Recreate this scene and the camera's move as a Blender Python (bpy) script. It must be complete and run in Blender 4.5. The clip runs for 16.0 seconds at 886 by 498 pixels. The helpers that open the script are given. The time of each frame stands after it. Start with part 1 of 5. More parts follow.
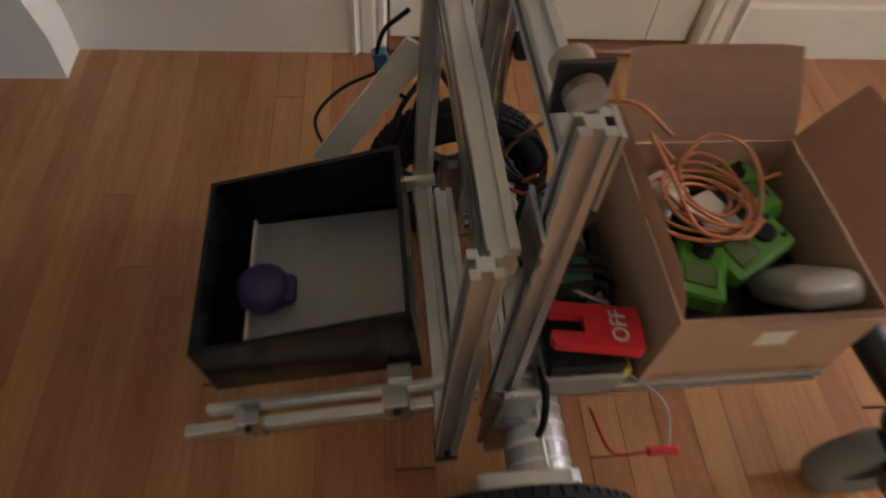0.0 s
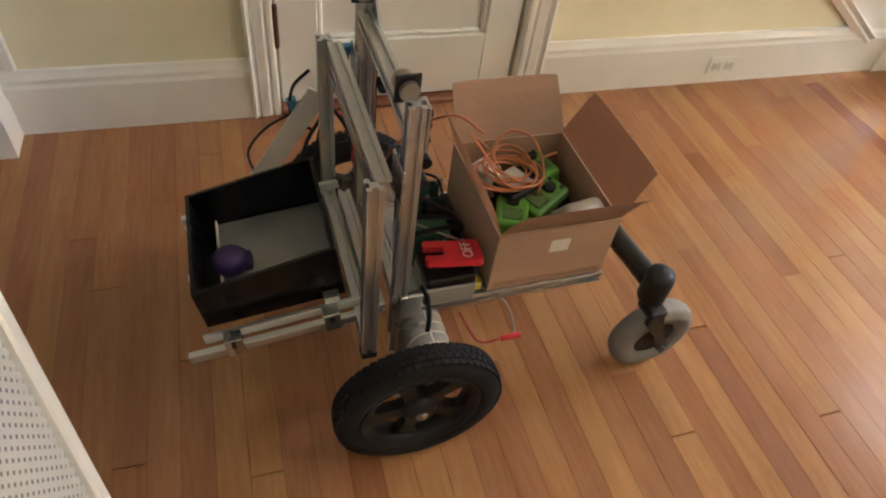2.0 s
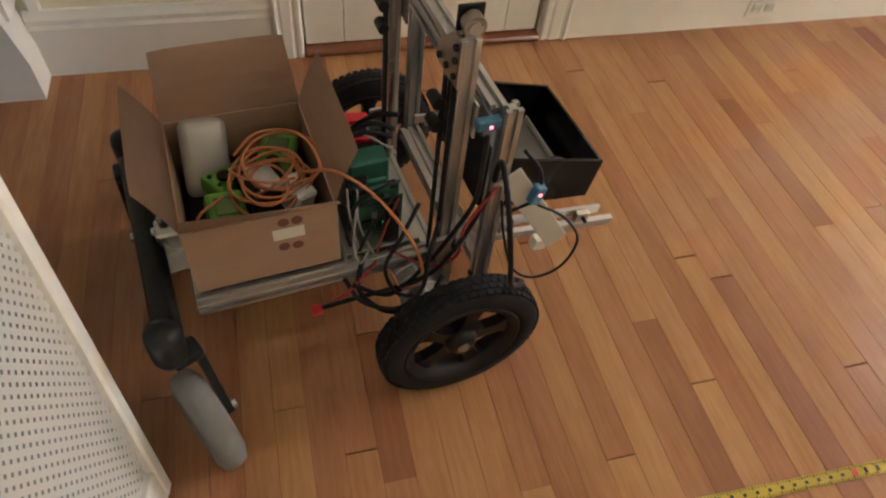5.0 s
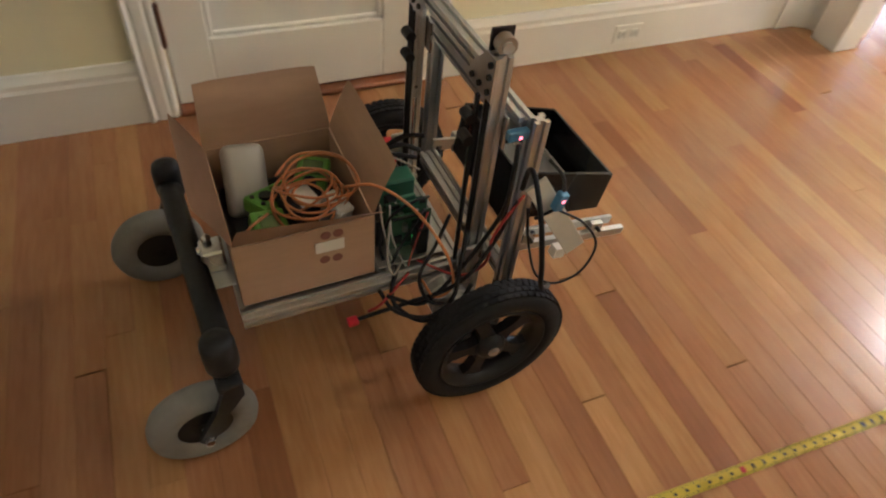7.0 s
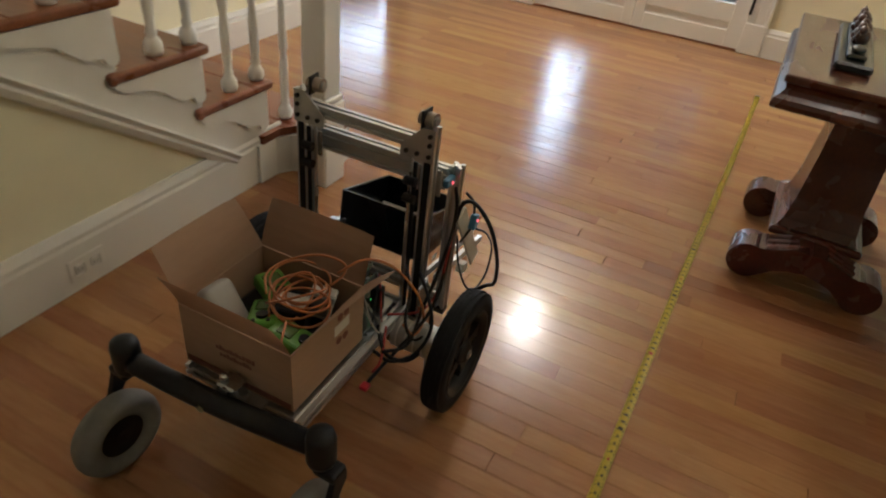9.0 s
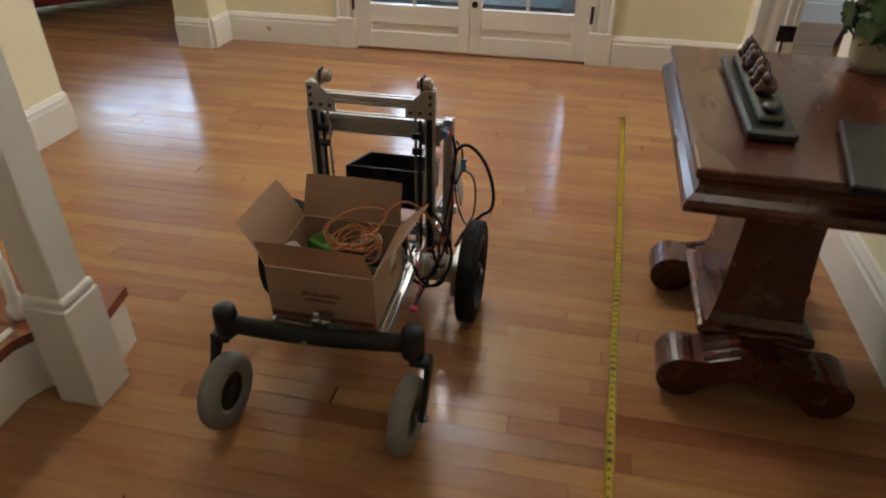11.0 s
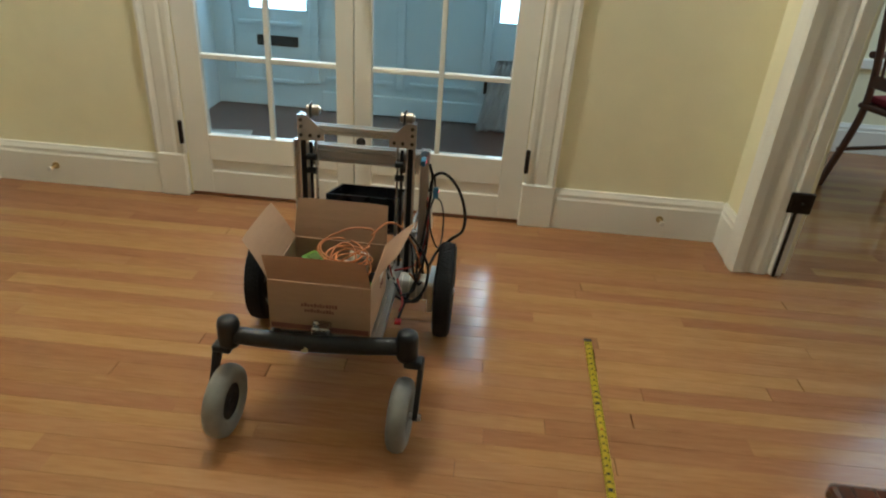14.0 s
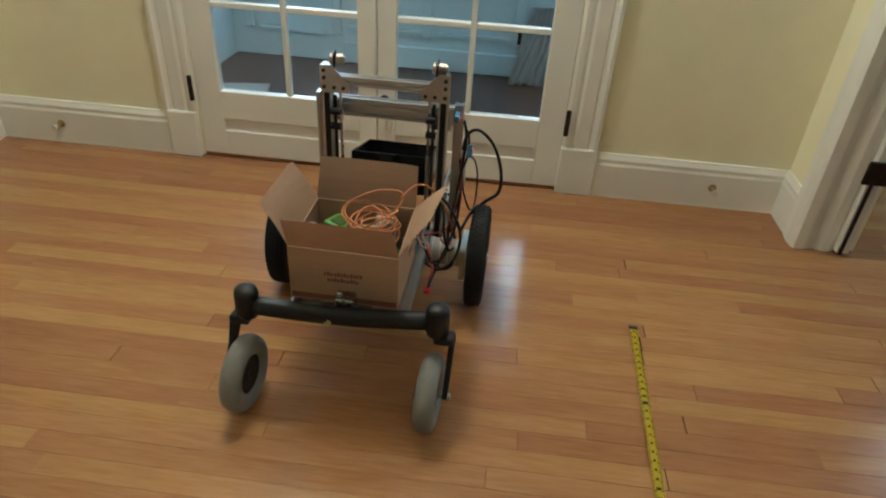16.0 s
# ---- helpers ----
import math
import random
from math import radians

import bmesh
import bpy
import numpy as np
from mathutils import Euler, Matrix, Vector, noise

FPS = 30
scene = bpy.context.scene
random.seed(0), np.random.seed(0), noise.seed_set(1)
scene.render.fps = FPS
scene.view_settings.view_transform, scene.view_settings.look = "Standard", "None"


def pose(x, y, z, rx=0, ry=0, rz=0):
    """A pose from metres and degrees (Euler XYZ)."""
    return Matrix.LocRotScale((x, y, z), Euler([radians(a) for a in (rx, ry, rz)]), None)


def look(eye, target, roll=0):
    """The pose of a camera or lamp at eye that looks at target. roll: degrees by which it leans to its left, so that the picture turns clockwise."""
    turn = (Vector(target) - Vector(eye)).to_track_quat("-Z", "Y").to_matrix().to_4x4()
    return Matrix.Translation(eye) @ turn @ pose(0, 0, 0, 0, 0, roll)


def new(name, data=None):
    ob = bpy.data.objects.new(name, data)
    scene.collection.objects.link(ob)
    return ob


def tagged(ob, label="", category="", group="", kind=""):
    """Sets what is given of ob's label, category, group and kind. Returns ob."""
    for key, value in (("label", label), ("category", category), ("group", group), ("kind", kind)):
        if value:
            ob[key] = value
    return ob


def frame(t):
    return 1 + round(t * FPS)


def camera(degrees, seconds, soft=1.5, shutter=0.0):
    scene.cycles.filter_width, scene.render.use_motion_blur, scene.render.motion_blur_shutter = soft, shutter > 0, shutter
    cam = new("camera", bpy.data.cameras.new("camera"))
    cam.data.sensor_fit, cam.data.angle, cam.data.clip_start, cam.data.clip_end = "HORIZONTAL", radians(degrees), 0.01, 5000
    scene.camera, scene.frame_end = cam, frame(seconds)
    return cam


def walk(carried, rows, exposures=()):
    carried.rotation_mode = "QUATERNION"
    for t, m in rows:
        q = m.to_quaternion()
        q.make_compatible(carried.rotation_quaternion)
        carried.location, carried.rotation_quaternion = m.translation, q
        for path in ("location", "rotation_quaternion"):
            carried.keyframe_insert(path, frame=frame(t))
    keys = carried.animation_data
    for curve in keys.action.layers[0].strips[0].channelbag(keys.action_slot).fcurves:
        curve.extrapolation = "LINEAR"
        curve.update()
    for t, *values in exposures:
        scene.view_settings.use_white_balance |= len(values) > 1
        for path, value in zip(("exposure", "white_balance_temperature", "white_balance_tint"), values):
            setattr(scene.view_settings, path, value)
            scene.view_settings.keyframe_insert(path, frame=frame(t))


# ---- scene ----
cam = camera(69.0, 16.0, soft=2.1, shutter=0.4)
PATH = [
    (0, (-0.027, -1.225, 0.934), (0.163, -0.085, -0.680), 6.8),
    (0.25, (-0.066, -1.380, 1.060), (0.180, -0.180, -0.510), 8.2),
    (0.5, (-0.099, -1.497, 1.159), (0.193, -0.242, -0.371), 9.0),
    (1, (-0.102, -1.581, 1.165), (0.305, -0.289, -0.307), 10.6),
    (1.5, (-0.106, -1.602, 1.151), (0.389, -0.285, -0.271), 9.5),
    (2, (-0.106, -1.601, 1.141), (0.422, -0.338, -0.317), 9.0),
    (2.5, (-0.104, -1.604, 1.136), (0.403, -0.368, -0.353), 7.8),
    (3, (-0.100, -1.612, 1.130), (0.400, -0.393, -0.375), 7.5),
    (3.5, (-0.087, -1.638, 1.093), (0.407, -0.457, -0.444), 9.3),
    (3.7, (-0.105, -1.612, 1.114), (0.400, -0.489, -0.462), 10.8),
    (5.8, (-0.063, -1.623, 1.124), (0.328, -0.398, -0.408), 6.0),
    (6, (-0.049, -1.626, 1.123), (0.349, -0.393, -0.400), 5.7),
    (6.5, (-0.011, -1.642, 1.119), (0.444, -0.392, -0.374), 4.9),
    (7, (0.029, -1.652, 1.131), (0.648, -0.437, -0.332), 6.9),
    (7.5, (0.081, -1.614, 1.151), (0.998, -0.457, -0.198), 9.6),
    (8, (0.218, -1.510, 1.160), (1.429, -0.540, -0.101), 10.8),
    (8.5, (0.392, -1.448, 1.170), (1.844, -0.740, -0.008), 10.0),
    (9, (0.608, -1.411, 1.191), (2.115, -0.774, 0.041), 7.1),
    (11.3, (1.479, -1.230, 1.214), (3.134, -0.944, 0.128), 1.6),
    (11.5, (1.580, -1.199, 1.205), (3.248, -0.950, 0.130), 2.7),
    (12, (1.804, -1.159, 1.221), (3.508, -1.028, 0.182), 2.8),
    (12.5, (2.006, -1.153, 1.225), (3.732, -1.090, 0.216), 5.4),
    (13, (2.216, -1.186, 1.247), (3.965, -1.030, 0.290), 5.3),
    (13.5, (2.565, -1.155, 1.190), (4.323, -1.023, 0.245), 4.8),
    (14, (2.776, -1.126, 1.214), (4.532, -1.049, 0.260), 4.1),
    (14.5, (2.931, -1.144, 1.203), (4.662, -1.044, 0.206), 3.9),
    (15, (2.991, -1.111, 1.191), (4.690, -0.959, 0.146), 3.7),
    (15.5, (2.997, -1.093, 1.185), (4.678, -0.949, 0.110), 3.1),
    (16, (2.989, -1.095, 1.180), (4.659, -0.955, 0.088), 3.6),
]
EXPO = [(0.0, 0.84, 5350, 24), (0.25, 1.04, 5350, 20), (0.5, 1.36, 5350, 17), (2.0, 1.27, 5500, 19), (3.7, 1.24, 5550, 20), (5.8, 1.06, 5600, 19), (7.0, 1.06, 5600, 17), (8.0, 0.72, 5550, 14), (9.0, -0.20, 5750, 13), (11.3, -0.44, 5650, 13), (12.5, -0.49, 5750, 5), (14.0, -0.51, 5700, 0), (16.0, -0.53, 5600, 0)]
walk(cam, [(t, look(eye, target, roll)) for t, eye, target, roll in PATH], EXPO)

# ---- light ----
world = bpy.data.worlds.new("world")
scene.world = world
world.use_nodes = True
wn = world.node_tree.nodes
sky = wn.new("ShaderNodeTexSky")
sky.sky_type = "NISHITA"
sky.sun_disc = False
sky.sun_elevation, sky.sun_rotation = radians(40), radians(60)
world.node_tree.links.new(sky.outputs[0], wn["Background"].inputs[0])
wn["Background"].inputs[1].default_value = 0.10


def area_lamp(name, eye, target, sx, sy, power, color):
    d = bpy.data.lights.new(name, "AREA")
    d.shape, d.size, d.size_y, d.energy, d.color = "RECTANGLE", sx, sy, power, color
    ob = new(name, d)
    ob.matrix_world = look(eye, target)
    return ob


def point_lamp(name, at, power, color, radius=0.05):
    d = bpy.data.lights.new(name, "POINT")
    d.energy, d.color, d.shadow_soft_size = power, color, radius
    ob = new(name, d)
    ob.location = at
    return ob


DAY = (0.78, 0.90, 1.0)
WARM = (1.0, 0.90, 0.76)
area_lamp("door_light_daylight", (6.69, 0.12, 1.21), (5.0, 0.0, 1.0), 0.22, 1.25, 10, DAY)
area_lamp("side_light_daylight", (6.69, -1.26, 1.22), (5.0, -1.2, 1.0), 0.11, 1.24, 5, DAY)
area_lamp("parlour_daylight", (7.98, 3.55, 1.45), (4.0, 3.2, 0.6), 1.9, 1.3, 13, DAY)
# added unseen panel that brightens the dining room, no window behind it
area_lamp("dining_fill", (5.6, -4.2, 1.7), (5.2, -2.6, 0.3), 1.4, 1.2, 30, DAY)
point_lamp("foyer_lamp", (4.85, -0.47, 2.46), 108, WARM, 0.09)
# added fill that evens out the hall, no known lamp hangs here
point_lamp("hall_fill", (2.1, -1.9, 2.58), 7.5, WARM, 0.10)


# ---- materials ----
def mat(name, color, rough=0.5, metal=0.0, grain=0.0, scale=30.0, bump=0.0, spec=0.5, rand=0.0, island=False, stretch=(1, 1, 1), coat=0.0, emit=None):
    m = bpy.data.materials.new(name)
    m.use_nodes = True
    nt = m.node_tree
    n, l = nt.nodes, nt.links
    b = n["Principled BSDF"]
    b.inputs["Roughness"].default_value = rough
    b.inputs["Metallic"].default_value = metal
    b.inputs["Specular IOR Level"].default_value = spec
    b.inputs["Coat Weight"].default_value = coat
    b.inputs["Coat Roughness"].default_value = 0.12
    col = n.new("ShaderNodeRGB")
    col.outputs[0].default_value = (*color, 1)
    out = col.outputs[0]
    if grain or bump:
        tc = n.new("ShaderNodeTexCoord")
        mp = n.new("ShaderNodeMapping")
        mp.inputs["Scale"].default_value = stretch
        l.new(tc.outputs["Object"], mp.inputs[0])
        fine = n.new("ShaderNodeTexNoise")
        fine.inputs["Scale"].default_value = scale
        fine.inputs["Detail"].default_value = 6
        wide = n.new("ShaderNodeTexNoise")
        wide.inputs["Scale"].default_value = scale * 0.12
        wide.inputs["Detail"].default_value = 3
        l.new(mp.outputs[0], fine.inputs[0])
        l.new(mp.outputs[0], wide.inputs[0])
        mix = n.new("ShaderNodeMath")
        mix.operation = "ADD"
        l.new(fine.outputs[0], mix.inputs[0])
        l.new(wide.outputs[0], mix.inputs[1])
        rng = n.new("ShaderNodeMapRange")
        rng.inputs[1].default_value, rng.inputs[2].default_value = 0.6, 1.4
        rng.inputs[3].default_value, rng.inputs[4].default_value = 1 - grain, 1 + grain
        l.new(mix.outputs[0], rng.inputs[0])
        val = rng.outputs[0]
        if rand:
            src = n.new("ShaderNodeNewGeometry").outputs["Random Per Island"] if island else n.new("ShaderNodeObjectInfo").outputs["Random"]
            r2 = n.new("ShaderNodeMapRange")
            r2.inputs[3].default_value, r2.inputs[4].default_value = 1 - rand, 1 + rand
            l.new(src, r2.inputs[0])
            mm = n.new("ShaderNodeMath")
            mm.operation = "MULTIPLY"
            l.new(val, mm.inputs[0])
            l.new(r2.outputs[0], mm.inputs[1])
            val = mm.outputs[0]
        hsv = n.new("ShaderNodeHueSaturation")
        l.new(out, hsv.inputs["Color"])
        l.new(val, hsv.inputs["Value"])
        out = hsv.outputs[0]
        if bump:
            bp = n.new("ShaderNodeBump")
            bp.inputs["Strength"].default_value = bump
            bp.inputs["Distance"].default_value = 0.002
            l.new(fine.outputs[0], bp.inputs["Height"])
            l.new(bp.outputs[0], b.inputs["Normal"])
        rr = n.new("ShaderNodeMapRange")
        rr.inputs[1].default_value, rr.inputs[2].default_value = 0.3, 0.7
        rr.inputs[3].default_value, rr.inputs[4].default_value = max(rough - 0.07, 0.03), min(rough + 0.07, 1)
        l.new(wide.outputs[0], rr.inputs[0])
        l.new(rr.outputs[0], b.inputs["Roughness"])
    l.new(out, b.inputs["Base Color"])
    if emit:
        b.inputs["Emission Color"].default_value = (*emit[0], 1)
        b.inputs["Emission Strength"].default_value = emit[1]
    return m


def wood_mat(name, base, dark, rough, rand, island=False, coat=0.0, spec=0.5, axis=(14, 1.2, 14)):
    """Long grain along y: two noises and a tone that differs from piece to piece."""
    m = mat(name, base, rough=rough, spec=spec, coat=coat)
    nt = m.node_tree
    n, l = nt.nodes, nt.links
    b = n["Principled BSDF"]
    tc, mp = n.new("ShaderNodeTexCoord"), n.new("ShaderNodeMapping")
    mp.inputs["Scale"].default_value = axis
    info = n.new("ShaderNodeObjectInfo")
    geo = n.new("ShaderNodeNewGeometry")
    rnd = geo.outputs["Random Per Island"] if island else info.outputs["Random"]
    off = n.new("ShaderNodeVectorMath")
    off.operation = "ADD"
    sc = n.new("ShaderNodeMath")
    sc.operation = "MULTIPLY"
    sc.inputs[1].default_value = 37.0
    l.new(rnd, sc.inputs[0])
    l.new(tc.outputs["Object"], mp.inputs[0])
    l.new(mp.outputs[0], off.inputs[0])
    l.new(sc.outputs[0], off.inputs[1])
    g1, g2 = n.new("ShaderNodeTexNoise"), n.new("ShaderNodeTexNoise")
    g1.inputs["Scale"].default_value, g1.inputs["Detail"].default_value = 9.0, 8
    g1.inputs["Distortion"].default_value = 0.4
    g2.inputs["Scale"].default_value, g2.inputs["Detail"].default_value = 1.3, 3
    l.new(off.outputs[0], g1.inputs[0])
    l.new(off.outputs[0], g2.inputs[0])
    ramp = n.new("ShaderNodeValToRGB")
    ramp.color_ramp.elements[0].position, ramp.color_ramp.elements[0].color = 0.28, (*dark, 1)
    ramp.color_ramp.elements[1].position, ramp.color_ramp.elements[1].color = 0.68, (*base, 1)
    add = n.new("ShaderNodeMath")
    add.operation = "MULTIPLY_ADD"
    add.inputs[1].default_value = 0.55
    l.new(g1.outputs[0], add.inputs[0])
    half = n.new("ShaderNodeMath")
    half.operation = "MULTIPLY"
    half.inputs[1].default_value = 0.5
    l.new(g2.outputs[0], half.inputs[0])
    l.new(half.outputs[0], add.inputs[2])
    l.new(add.outputs[0], ramp.inputs[0])
    hsv = n.new("ShaderNodeHueSaturation")
    r2 = n.new("ShaderNodeMapRange")
    r2.inputs[3].default_value, r2.inputs[4].default_value = 1 - rand, 1 + rand
    l.new(rnd, r2.inputs[0])
    r3 = n.new("ShaderNodeMapRange")
    r3.inputs[3].default_value, r3.inputs[4].default_value = 0.49, 0.505
    l.new(rnd, r3.inputs[0])
    l.new(ramp.outputs[0], hsv.inputs["Color"])
    l.new(r2.outputs[0], hsv.inputs["Value"])
    l.new(r3.outputs[0], hsv.inputs["Hue"])
    l.new(hsv.outputs[0], b.inputs["Base Color"])
    wr = n.new("ShaderNodeMapRange")
    wr.inputs[1].default_value, wr.inputs[2].default_value = 0.3, 0.7
    wr.inputs[3].default_value, wr.inputs[4].default_value = rough - 0.06, rough + 0.08
    l.new(g2.outputs[0], wr.inputs[0])
    l.new(wr.outputs[0], b.inputs["Roughness"])
    bp = n.new("ShaderNodeBump")
    bp.inputs["Strength"].default_value, bp.inputs["Distance"].default_value = 0.12, 0.0006
    l.new(g1.outputs[0], bp.inputs["Height"])
    l.new(bp.outputs[0], b.inputs["Normal"])
    return m


FLOOR = wood_mat("floor_oak", (0.375, 0.194, 0.082), (0.262, 0.120, 0.045), 0.175, 0.135, spec=0.33)
FLOOR_REST = wood_mat("floor_oak_rest", (0.375, 0.194, 0.082), (0.262, 0.120, 0.045), 0.175, 0.135, island=True, spec=0.33)
FLOOR_DARK = wood_mat("floor_oak_dark", (0.26, 0.108, 0.046), (0.19, 0.074, 0.03), 0.17, 0.06)
JOINT = mat("floor_joint", (0.15, 0.072, 0.032), 0.7, grain=0.2, scale=12)
TREAD = wood_mat("tread_wood", (0.26, 0.095, 0.035), (0.15, 0.05, 0.02), 0.3, 0.06)
MAHOG = wood_mat("mahogany", (0.088, 0.019, 0.010), (0.045, 0.010, 0.006), 0.24, 0.05, coat=0.22, axis=(2, 8, 8))
OAKDARK = wood_mat("chair_oak", (0.12, 0.045, 0.02), (0.06, 0.02, 0.01), 0.4, 0.05)
WALL = mat("wall_paint_yellow", (0.88, 0.83, 0.60), 0.75, grain=0.04, scale=9, bump=0.06)
WALLB = mat("wall_paint_pale", (0.84, 0.79, 0.57), 0.75, grain=0.05, scale=9, bump=0.06)
TRIM = mat("trim_white", (0.84, 0.82, 0.76), 0.42, grain=0.03, scale=7, bump=0.05)
CEIL = mat("ceiling_white", (0.84, 0.825, 0.78), 0.9, grain=0.02, scale=6)
VEST = mat("vestibule_paint", (0.62, 0.72, 0.76), 0.6, grain=0.03, scale=7)
TILE = mat("vestibule_tile", (0.085, 0.05, 0.04), 0.35, grain=0.25, scale=18, bump=0.2, rand=0.12)
ALU = mat("aluminium", (0.54, 0.545, 0.55), 0.34, 0.92, grain=0.10, scale=60, bump=0.05, stretch=(1, 1, 0.1))
STEEL = mat("zinc_steel", (0.50, 0.51, 0.52), 0.30, 1.0, grain=0.16, scale=45, bump=0.08)
MOTOR = mat("motor_casting", (0.46, 0.47, 0.47), 0.38, 1.0, grain=0.12, scale=80, bump=0.2)
DARKM = mat("dark_metal", (0.035, 0.035, 0.038), 0.38, 0.8, grain=0.2, scale=50)
BRASS = mat("dull_brass", (0.48, 0.38, 0.20), 0.4, 0.9, grain=0.1, scale=60)
BRONZE = mat("door_iron", (0.03, 0.022, 0.018), 0.45, 0.7, grain=0.3, scale=40)
RUBBER = mat("tyre_rubber", (0.012, 0.012, 0.013), 0.75, grain=0.25, scale=60, bump=0.3, spec=0.22)
GREYRUB = mat("caster_rubber", (0.20, 0.195, 0.18), 0.7, grain=0.12, scale=50, bump=0.15)
BLACKP = mat("black_plastic", (0.008, 0.008, 0.009), 0.42, grain=0.2, scale=40, bump=0.08, spec=0.3)
POWDER = mat("black_powder_coat", (0.014, 0.0145, 0.0155), 0.42, grain=0.25, scale=90, bump=0.25, spec=0.3)
TRAYM = mat("tray_black", (0.006, 0.006, 0.007), 0.25, grain=0.25, scale=25, spec=0.25)
PLATE = mat("tray_plate", (0.24, 0.24, 0.23), 0.42, 0.3, grain=0.12, scale=22, bump=0.05)
CARD = mat("cardboard", (0.40, 0.255, 0.165), 0.85, grain=0.08, scale=22, bump=0.10, stretch=(1, 1, 5))
CARDEDGE = mat("cardboard_edge", (0.30, 0.19, 0.115), 0.9, grain=0.2, scale=200, bump=0.4)
PRINT = mat("print_brown", (0.19, 0.075, 0.055), 0.85, grain=0.15, scale=60)
PAPER = mat("paper_white", (0.68, 0.64, 0.58), 0.7, grain=0.05, scale=30)
ORANGE = mat("orange_sleeve", (0.46, 0.165, 0.055), 0.45, grain=0.1, scale=90)
WIREB = mat("black_sleeve", (0.009, 0.009, 0.010), 0.55, spec=0.25)
WIRER = mat("red_sleeve", (0.32, 0.02, 0.015), 0.45)
WIREG = mat("grey_sleeve", (0.35, 0.33, 0.30), 0.5)
LIME = mat("lime_plastic", (0.09, 0.26, 0.022), 0.4, grain=0.08, scale=30)
LIMED = mat("lime_window", (0.10, 0.16, 0.05), 0.25, grain=0.15, scale=30)
GREENT = mat("green_terminal", (0.03, 0.14, 0.082), 0.45, grain=0.1, scale=50)
PCB = mat("green_board", (0.024, 0.085, 0.042), 0.4, grain=0.2, scale=90)
REDP = mat("red_plastic", (0.52, 0.018, 0.028), 0.4, grain=0.08, scale=40)
WHITEP = mat("white_plastic", (0.72, 0.71, 0.67), 0.4, grain=0.04, scale=30)
GREYP = mat("grey_plastic", (0.27, 0.26, 0.24), 0.5, grain=0.08, scale=30)
BLUEP = mat("blue_plastic", (0.05, 0.17, 0.30), 0.4, grain=0.06, scale=40)
PURPLE = mat("purple_plastic", (0.045, 0.022, 0.12), 0.5, grain=0.12, scale=30)
YELLOWP = mat("yellow_plastic", (0.62, 0.50, 0.06), 0.5, grain=0.06, scale=40)
TAPE = mat("tape_yellow", (0.72, 0.56, 0.03), 0.35, grain=0.05, scale=40)
INK = mat("ink_black", (0.012, 0.012, 0.012), 0.6)
INKRED = mat("ink_red", (0.5, 0.03, 0.02), 0.6)
STONE = mat("carved_stone", (0.009, 0.011, 0.010), 0.33, grain=0.5, scale=25, bump=0.1)
STONEL = mat("carved_stone_light", (0.028, 0.028, 0.020), 0.45, grain=0.4, scale=25, bump=0.2)
COPPER = mat("carved_wood_brown", (0.085, 0.032, 0.02), 0.32, grain=0.4, scale=30, bump=0.2)
SOFA = mat("red_fabric", (0.20, 0.012, 0.02), 0.85, grain=0.2, scale=60, bump=0.3)
LEAF = mat("leaf_green", (0.06, 0.10, 0.03), 0.6, grain=0.4, scale=60, rand=0.3, island=True)
PETAL = mat("petal_cream", (0.50, 0.50, 0.34), 0.7, grain=0.2, scale=60, rand=0.2, island=True)
HANDSET = mat("grey_silver_plastic", (0.42, 0.40, 0.37), 0.35, 0.2, grain=0.05, scale=30)
PULLEY = mat("bronze_pulley", (0.36, 0.31, 0.27), 0.35, 0.9, grain=0.12, scale=60)
CERAM = mat("cream_ceramic", (0.45, 0.42, 0.25), 0.3, grain=0.08, scale=20)
SCREEN = mat("lit_screen", (0.02, 0.1, 0.12), 0.2, emit=((0.12, 0.75, 0.85), 1.6))
LEDG = mat("green_led", (0.02, 0.3, 0.02), 0.3, emit=((0.1, 1.0, 0.15), 5.0))
LEDR = mat("red_led", (0.3, 0.02, 0.02), 0.3, emit=((1.0, 0.1, 0.12), 4.0))
BULB = mat("lit_bulb", (1, 0.9, 0.7), 0.3, emit=((1.0, 0.85, 0.65), 35.0))
DAYGLOW = mat("window_daylight", (0.7, 0.8, 0.9), 0.5, emit=((0.68, 0.84, 1.0), 7.0))
PALE = mat("pale_plate", (0.50, 0.47, 0.42), 0.5, grain=0.08, scale=30)
CLOTH = mat("white_cloth", (0.68, 0.70, 0.70), 0.8, grain=0.06, scale=30, bump=0.2)


def glass_mat():
    m = bpy.data.materials.new("pane_glass")
    m.use_nodes = True
    nt = m.node_tree
    nt.nodes.clear()
    o = nt.nodes.new("ShaderNodeOutputMaterial")
    tr, gl, mx, fr = (nt.nodes.new("ShaderNode" + k) for k in ("BsdfTransparent", "BsdfGlossy", "MixShader", "Fresnel"))
    gl.inputs["Roughness"].default_value = 0.02
    tr.inputs[0].default_value = (0.93, 0.96, 0.97, 1)
    nt.links.new(fr.outputs[0], mx.inputs[0])
    nt.links.new(tr.outputs[0], mx.inputs[1])
    nt.links.new(gl.outputs[0], mx.inputs[2])
    nt.links.new(mx.outputs[0], o.inputs[0])
    return m


GLASS = glass_mat()


